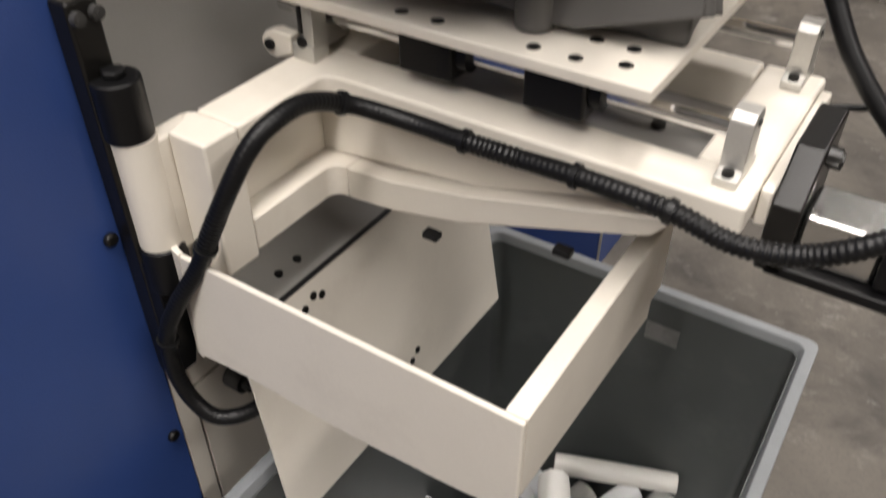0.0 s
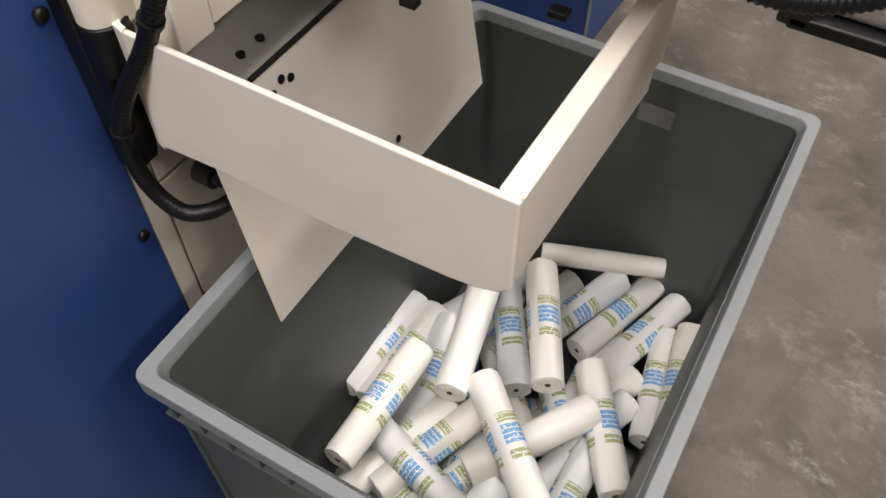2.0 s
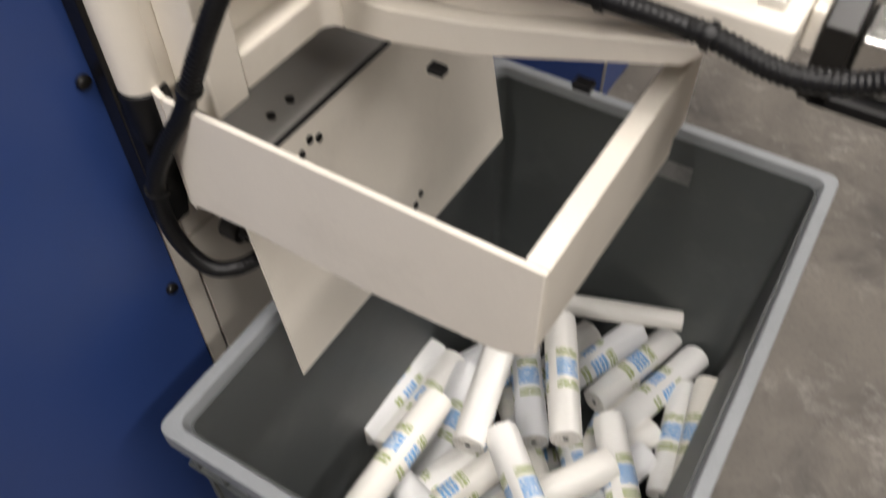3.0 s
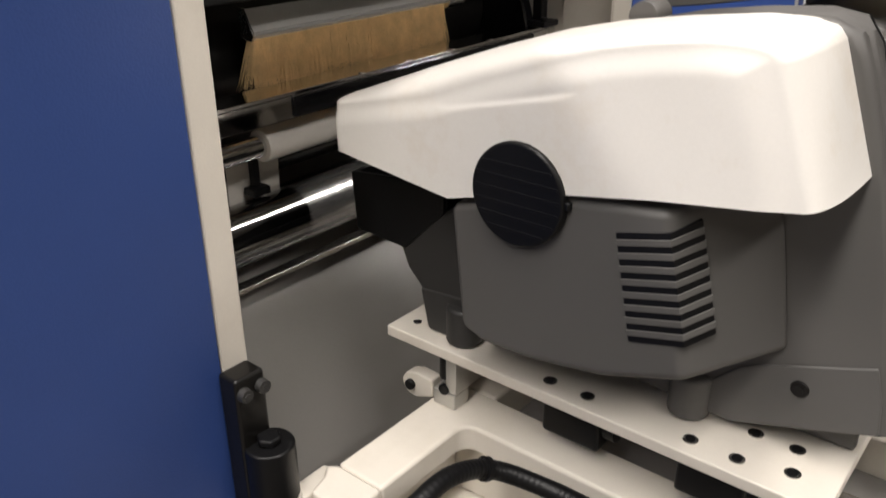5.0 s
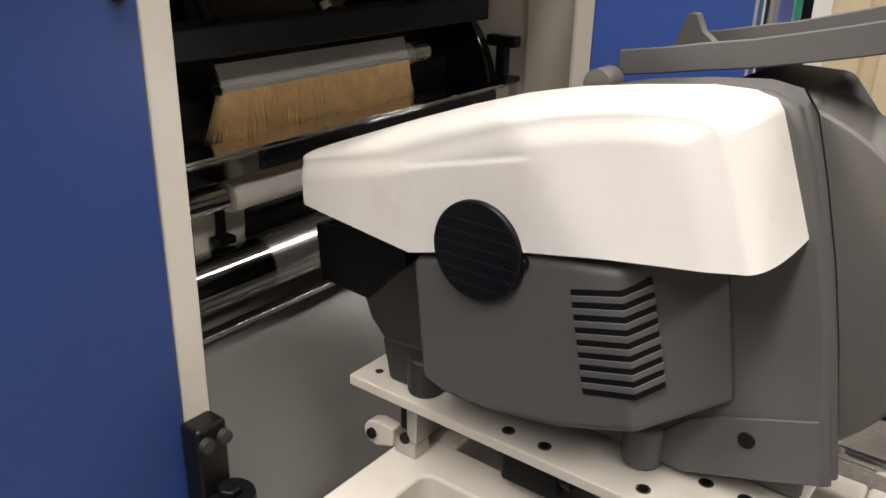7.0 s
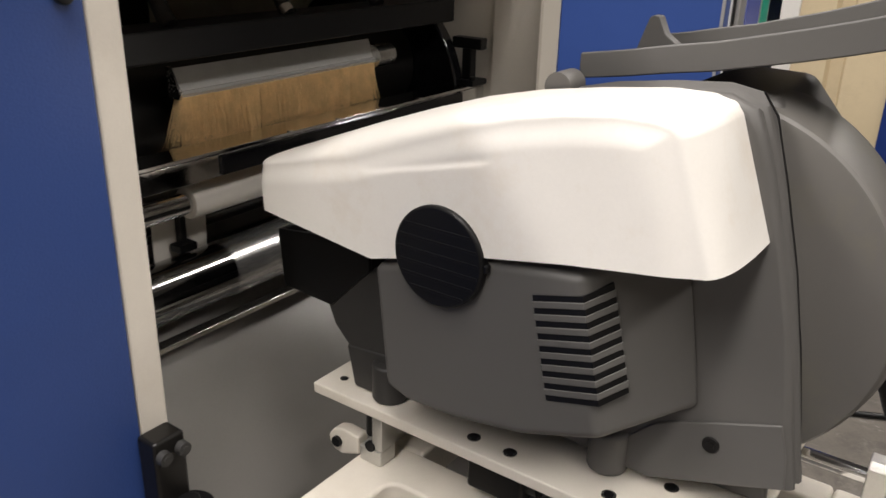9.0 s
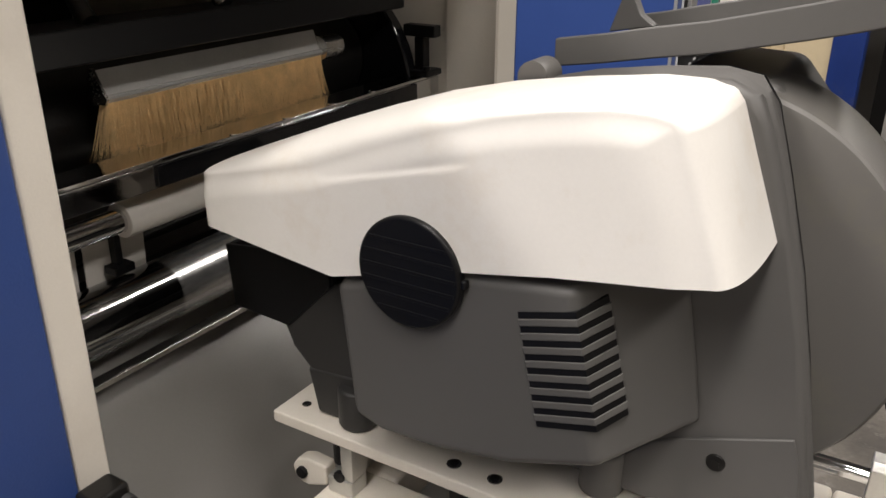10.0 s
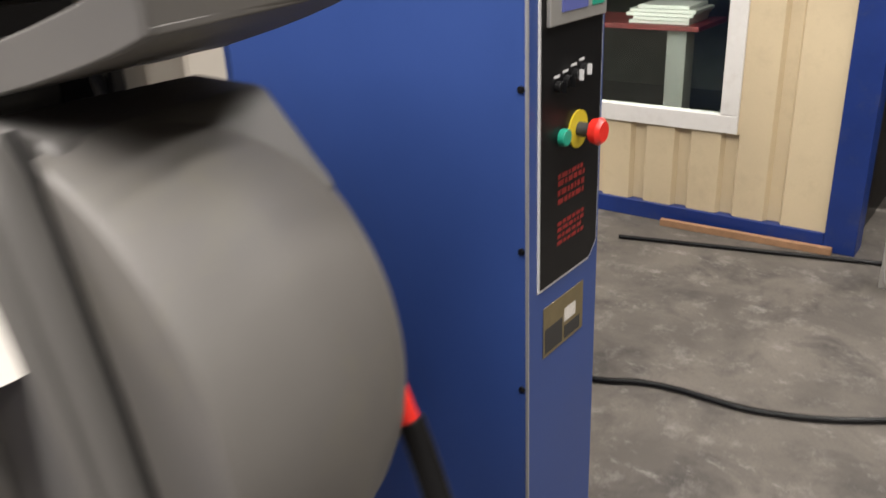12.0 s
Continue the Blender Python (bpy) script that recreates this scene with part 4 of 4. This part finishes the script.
def roll(x, y, z, yaw, tilt=0.0, spin=0.0, plain=False, girth=1.0):
    m = Matrix.Translation((x, y, z)) @ Matrix.Rotation(radians(yaw), 4, "Z") @ Matrix.Rotation(radians(90 - tilt), 4, "Y") @ Matrix.Rotation(radians(spin), 4, "Z") @ Matrix.Diagonal((girth, girth, 1, 1))
    first = plain_roll if plain else printed_roll
    if plain in used:
        copy_thing(first, m)
    else:
        first.matrix_world = m
        used.add(plain)


roll(0.086, 0.301, 0.155, -94, 0, 318)
roll(0.121, 0.299, 0.155, -92, 0, 130)
roll(0.171, 0.178, 0.270, -91, 0, 183)
roll(0.166, 0.290, 0.158, -80, -8, 353)
roll(0.217, 0.301, 0.285, -76, 0, 333, True)
roll(0.241, 0.369, 0.210, -57, 0, 271)
roll(0.288, 0.358, 0.285, -61, 0, 14)
roll(0.297, 0.533, 0.215, 21, 0, 238, True, 0.74)
roll(0.242, 0.451, 0.138, -106, -8, 127)
roll(0.294, 0.462, 0.178, -114, -8, 332)
roll(0.343, 0.501, 0.155, -107, 0, 26)
roll(0.386, 0.484, 0.155, -108, 0, 80)
roll(0.431, 0.425, 0.155, -79, 0, 57)
roll(0.457, 0.420, 0.188, -80, -8, 190)
roll(0.399, 0.300, 0.225, -56, 0, 240)
roll(0.322, 0.201, 0.285, -41, 0, 126)
roll(0.236, 0.153, 0.200, -16, 0, 194)
roll(0.247, 0.121, 0.158, -16, -8, 278)
roll(0.334, 0.243, 0.228, -126, -8, 52, True)
roll(0.231, 0.193, 0.188, -113, -8, 293)
roll(0.270, 0.162, 0.178, -114, -8, 127)
roll(0.395, 0.207, 0.178, -92, -8, 6)
roll(0.382, 0.308, 0.148, -109, -8, 110)
roll(0.365, 0.356, 0.138, -118, -8, 208)
roll(0.429, 0.160, 0.188, -106, -8, 143)
roll(0.307, 0.106, 0.188, -101, -8, 93)
roll(0.194, 0.176, 0.178, -111, -8, 199)
fill = random.Random(21)
for k in range(16):
    roll(0.13 + 0.27 * fill.random(), 0.16 + 0.31 * fill.random(), 0.05 + 0.075 * (k % 2), fill.uniform(0, 180), fill.uniform(-4, 4), fill.uniform(0, 360))

# ---- hoses and cables ----
hose = thing("corrugated_hose", (0.1, 0.13, 0.8), "black corrugated cable hose tied along the arm", "hose")
hp = spline([(0.02, 0.178, 0.563), (0.05, 0.172, 0.577), (0.07, 0.145, 0.597), (0.068, 0.12, 0.604), (0.05, 0.106, 0.606), (0.031, 0.101, 0.625), (0.022, 0.1, 0.656), (0.027, 0.1, 0.70), (0.044, 0.106, 0.738), (0.065, 0.115, 0.774), (0.085, 0.118, 0.814), (0.102, 0.125, 0.851), (0.113, 0.14, 0.881), (0.118, 0.16, 0.894), (0.119, 0.195, 0.894), (0.125, 0.235, 0.876), (0.165, 0.255, 0.864), (0.214, 0.257, 0.862), (0.251, 0.257, 0.8625), (0.306, 0.257, 0.864), (0.365, 0.257, 0.8615), (0.41, 0.256, 0.854), (0.449, 0.259, 0.86), (0.485, 0.262, 0.883), (0.52, 0.29, 0.905), (0.535, 0.345, 0.86)], 0.0011)
bm = bmesh.new()
tube(bm, hp, lambda i: 0.0072 + (0.0004 if 300 < i < 335 or 560 < i < 605 or i > 690 else 0.0001) * (1 if (i // 2) % 2 else -1), 14)
part("sleeve", bm, BLACK, hose, smooth=50)
for i in (190, 300, 470, 560, 640, 700):
    bm = bmesh.new()
    j = min(i, len(hp) - 5)
    cyl(bm, hp[j], hp[j + 4], 0.0092, 18)
    part("cable_tie", bm, BLACK, hose)
cable = thing("power_cable", (0.40, 0.46, 0.95), "thick black mains cable hanging from the printer", "cable")
cp = spline([(0.357, 0.467, 1.032), (0.366, 0.466, 1.012), (0.376, 0.463, 0.991), (0.387, 0.458, 0.967), (0.402, 0.45, 0.942), (0.43, 0.437, 0.905), (0.48, 0.425, 0.86), (0.57, 0.41, 0.80), (0.75, 0.45, 0.6), (0.95, 0.55, 0.2), (1.1, 0.65, 0.012), (1.5, 0.9, 0.01)], 0.0016)
part("sheath", made(tube, cp, lambda i: 0.0073 + 0.0002 * (1 if i % 2 else -1) * (i < 160), 12), BLACK, cable, smooth=60)
part("plug", made(cyl, (0.340, 0.468, 1.064), (0.3555, 0.467, 1.03), 0.0064, 16), RED, cable, "red plug sleeve", bevel=0.001)
floor_cable = thing("floor_cable", (0, 2.1, 0), "black cable lying across the concrete floor", "cable")
fp = spline([(-0.9, 2.2, 0.009), (-0.5, 2.03, 0.009), (-0.305, 2.05, 0.009), (-0.2, 2.10, 0.009), (-0.09, 2.122, 0.009), (0.133, 2.138, 0.009), (0.392, 2.262, 0.009), (0.8, 2.6, 0.009), (1.6, 2.9, 0.009), (2.6, 2.7, 0.009)], 0.03)
part("sheath", made(tube, fp, 0.009, 10), BLACK, floor_cable, smooth=60)
strip = thing("edge_trim", (-0.3, 3.2, 0), "black rubber strip lying on the floor", "strip")
part("strip", made(tube, spline([(-0.715, 3.063, 0.009), (-0.3, 3.17, 0.009), (0.18, 3.295, 0.009), (0.9, 3.47, 0.009), (1.6, 3.6, 0.009)], 0.05), 0.009, 8), BLACK, strip, smooth=60)
lath = thing("wooden_lath", (-0.3, 3.3, 0), "raw wooden lath lying along the container rail", "lath")
bm = boxes((-0.33, 0.33, -0.012, 0.012, 0.0, 0.028))
lp = part("lath", bm, WOOD, lath, bevel=0.002)
lp.matrix_basis = Matrix.Rotation(radians(2), 4, "Z")
lp.matrix_parent_inverse = Matrix.Identity(4)
lath.matrix_world = Matrix.Translation((-0.305, 3.298, 0))

# ---- control cabinet ----
cab = thing("control_cabinet", (-0.5, 1.28, 0), "tall blue control cabinet with a black operating panel", "cabinet")
FX, FY0, FY1 = 0.005, 1.165, 1.393
part("body", boxes((-1.3, FX - 0.002, FY0 + 0.001, FY1, 0.0, 1.75)), BLUE, cab, "blue enamelled housing", bevel=0.003)
part("front_door", boxes((FX - 0.0018, FX, FY0 + 0.003, FY1 - 0.001, 0.02, 1.72)), BLUE, cab, bevel=0.0008)
part("edge_trim", boxes((FX - 0.004, FX + 0.0008, FY0 - 0.001, FY0 + 0.0022, 0.02, 1.74)), CAST, cab, "bright edge line")
for bz in (0.31, 0.551, 0.789, 1.03, 1.27):
    bm = bmesh.new()
    bolt(bm, (FX - 0.011, FY0 + 0.001, bz), (0, -1, 0), 0.0055, 0.004)
    part("bolt", bm, BLACKM, cab)
op = part("operating_panel", made(prism_x, [(1.191, 0.7115), (1.355, 0.7115), (1.381, 0.736), (1.381, 1.20), (1.191, 1.20)], FX + 0.0002, FX + 0.0028), WHITETEXT, cab, "white-edged black operating panel")
part("panel_face", made(prism_x, [(1.195, 0.716), (1.353, 0.716), (1.377, 0.739), (1.377, 1.196), (1.195, 1.196)], FX + 0.0029, FX + 0.0042), BLACK, op, "black panel face")
disp = part("display", boxes((FX + 0.0043, FX + 0.012, 1.205, 1.373, 1.108, 1.194)), CAST, op, "silver display frame", bevel=0.002)
part("screen", boxes((FX + 0.0121, FX + 0.0135, 1.235, 1.31, 1.125, 1.185)), SCREEN, disp, "blue display screen")
part("indicator", boxes((FX + 0.0121, FX + 0.0135, 1.325, 1.36, 1.125, 1.185)), GREEN, disp, "dark green indicator")
for k, (ky, kz) in enumerate(((1.237, 1.022), (1.262, 1.026), (1.287, 1.031), (1.312, 1.035))):
    bm = bmesh.new()
    cyl(bm, (FX + 0.0043, ky, kz), (FX + 0.014, ky, kz), 0.0085, 18)
    b = part("selector_switch", bm, BLACK, op, "black selector switch", bevel=0.001)
    part("pointer", boxes((FX + 0.014, FX + 0.021, ky - 0.0012, ky + 0.0012, kz - 0.008, kz + 0.008)), WHITETEXT if k > 1 else BLACK, b, bevel=0.0005)
    part("caption", boxes((FX + 0.0043, FX + 0.0046, ky - 0.008, ky + 0.008, kz + 0.012, kz + 0.016)), WHITETEXT, op)
bm = bmesh.new()
cyl(bm, (FX + 0.0043, 1.252, 0.945), (FX + 0.016, 1.252, 0.945), 0.013, 22)
part("start_button", bm, GREEN, op, "green push button", bevel=0.002)
bm = bmesh.new()
cyl(bm, (FX + 0.0043, 1.302, 0.946), (FX + 0.0075, 1.302, 0.946), 0.029, 32)
part("warning_ring", bm, YELLOW, op, "yellow ring")
bm = bmesh.new()
cyl(bm, (FX + 0.03, 1.302, 0.946), (FX + 0.043, 1.302, 0.946), 0.018, 28, 0.021)
cyl(bm, (FX + 0.043, 1.302, 0.946), (FX + 0.049, 1.302, 0.946), 0.021, 28, 0.016)
stop = part("emergency_stop", bm, RED, op, "red mushroom button")
part("stem", made(cyl, (FX + 0.0076, 1.302, 0.946), (FX + 0.0299, 1.302, 0.946), 0.011, 20), DARKGREY, stop)
tr = random.Random(8)
for z0, n, h in ((0.884, 1, 0.007), (0.873, 1, 0.008), (0.858, 1, 0.009), (0.844, 1, 0.008), (0.808, 1, 0.006), (0.798, 1, 0.006), (0.787, 1, 0.006), (0.776, 1, 0.006)):
    yy = 1.245
    while yy < 1.325:
        w = tr.uniform(0.005, 0.017)
        part("red_bar", boxes((FX + 0.0043, FX + 0.0046, yy, min(yy + w, 1.33), z0 - h / 2, z0 + h / 2)), REDTEXT, op)
        yy += w + 0.004
pl = part("rating_plate", boxes((FX + 0.0002, FX + 0.0016, 1.21, 1.342, 0.588, 0.677)), BRASS, cab, "engraved rating plate", bevel=0.0006)
part("dark_field", boxes((FX + 0.0017, FX + 0.002, 1.214, 1.27, 0.594, 0.638)), DARKGREY, pl)
part("pale_field", boxes((FX + 0.0017, FX + 0.002, 1.277, 1.315, 0.626, 0.65)), FILMEND, pl)
part("print_line", boxes((FX + 0.0017, FX + 0.002, 1.277, 1.33, 0.594, 0.618)), DARKGREY, pl)

# ---- container office ----
WY = 3.341
bm = bmesh.new()
xs, depth, x = [], [], -4.5
while x < -0.02:
    for dx, d in ((0.0, 0.0), (0.118, 0.0), (0.13, 0.026), (0.176, 0.026)):
        if x + dx < -0.005 and (d == 0 or x < -0.25):
            xs.append(x + dx)
            depth.append(d)
    x += 0.188


def wall_strip(bm, z0, z1, x_from, x_to):
    pts = [(a, d) for a, d in zip(xs, depth) if x_from < a < x_to]
    pts = [(x_from, pts[0][1])] + pts + [(x_to, pts[-1][1])]
    loft(bm, [[(a, WY + d, z) for a, d in pts] + [(a, WY + 0.08, z) for a, d in reversed(pts)] for z in (z0, z1)])


WX0, WX1, WZ0, WZ1 = -1.62, -0.373, 0.405, 1.36
wall_strip(bm, 0.072, WZ0, -4.5, -0.012)
wall_strip(bm, WZ1, 2.35, -4.5, -0.012)
wall_strip(bm, WZ0, WZ1, -4.5, WX0)
wall_strip(bm, WZ0, WZ1, WX1, -0.012)
office = structure("wall_office", bm, BEIGE, "cream corrugated steel wall of a container office", smooth=20)
structure("rail", boxes((-4.5, -0.0125, WY - 0.012, WY + 0.09, 0, 0.0715)), BLUE2, "blue steel bottom rail of the container", 0.003)
structure("post", boxes((-0.012, 0.1, WY - 0.014, WY + 0.10, 0, 2.4)), BLUE2, "blue steel corner post of the container", 0.004)
structure("roof_office", boxes((-4.5, 0.07, WY, WY + 2.4, 2.405, 2.5)), BLUE2, "blue container roof edge")
# black here stands in for the shade along the container's end
structure("wall_office_side", boxes((0.02, 0.066, WY + 0.1005, WY + 2.4, 0, 2.4)), BLACKM, "end wall of the container, coloured black as shade")
structure("wall_office_back", boxes((-4.5, 0.019, WY + 2.3, WY + 2.4, 0, 2.4)), ROOMSHADE, "back wall of the office, coloured dark for the unlit room")
structure("floor_office", boxes((-4.5, 0.019, WY + 0.0905, WY + 2.299, 0.001, 0.05)), ROOMSHADE, "office floor coloured dark for the unlit room")
win = new("window_1")
win.matrix_world = Matrix.Translation((-1.0, WY, WZ0))
tagged(win, "white framed office window with a dark room behind", "", "", "structure")
F = 0.07
for name, r in (("sill", (WX0, WX1, WY - 0.012, WY + 0.04, WZ0, WZ0 + F)), ("head", (WX0, WX1, WY - 0.012, WY + 0.04, WZ1 - F, WZ1)), ("jamb", (WX0, WX0 + F, WY - 0.0115, WY + 0.04, WZ0 + F + 0.0005, WZ1 - F - 0.0005)), ("jamb", (WX1 - F, WX1, WY - 0.0115, WY + 0.04, WZ0 + F + 0.0005, WZ1 - F - 0.0005))):
    part(name, boxes(r), WHITEP, win, bevel=0.003)
pane = part("pane", boxes((WX0 + F - 0.005, WX1 - F + 0.005, WY + 0.01, WY + 0.016, WZ0 + F - 0.005, WZ1 - F + 0.005)), GLASS, win, smooth=0)
pane.visible_shadow = False
shelf = thing("office_shelf", (-0.9, WY + 0.5, 0.05), "red topped office shelf with stacked papers", "shelf")
part("board", boxes((-1.5, -0.7, WY + 0.4, WY + 0.75, 0.715, 0.737)), DARKRED, shelf, "dark red board", bevel=0.002)
for px in (-1.45, -0.86):
    part("leg", boxes((px, px + 0.09, WY + 0.45, WY + 0.55, 0.0505, 0.7145)), CAST, shelf, "grey metal leg", bevel=0.003)
papers = thing("paper_stack", (-0.8, WY + 0.5, 0.737), "stack of white papers lying on the shelf", "papers")
pr = random.Random(3)
for k in range(5):
    part("sheaf", boxes((-1.02 + pr.uniform(-0.03, 0.03), -0.76 + pr.uniform(-0.03, 0.03), WY + 0.42 + pr.uniform(0, 0.03), WY + 0.66, 0.7375 + k * 0.016, 0.752 + k * 0.016)), WHITEP, papers, bevel=0.001)
rack = thing("steel_rack", (0.3, 3.1, 0), "grey steel frame standing beside the container", "rack")
for rx, ry in ((0.235, 3.1), (0.9, 3.25)):
    part("upright", boxes((rx - 0.012, rx + 0.03, ry, ry + 0.035, 0, 0.92)), CAST, rack, bevel=0.003)
bm = bmesh.new()
ring_loft(bm, [[(0.305 + (0.062 + 0.008 * math.cos(b)) * math.cos(a), 3.06 + 0.008 * math.sin(b), 0.07 + (0.062 + 0.008 * math.cos(b)) * math.sin(a)) for b in (2 * math.pi * j / 8 for j in range(8))] for a in (2 * math.pi * k / 28 for k in range(28))])
part("castor_ring", bm, CAST, rack, "grey castor ring", smooth=60)
part("top_rail", boxes((0.223, 0.93, 3.1, 3.14, 0.9205, 0.955)), CAST, rack, bevel=0.003)
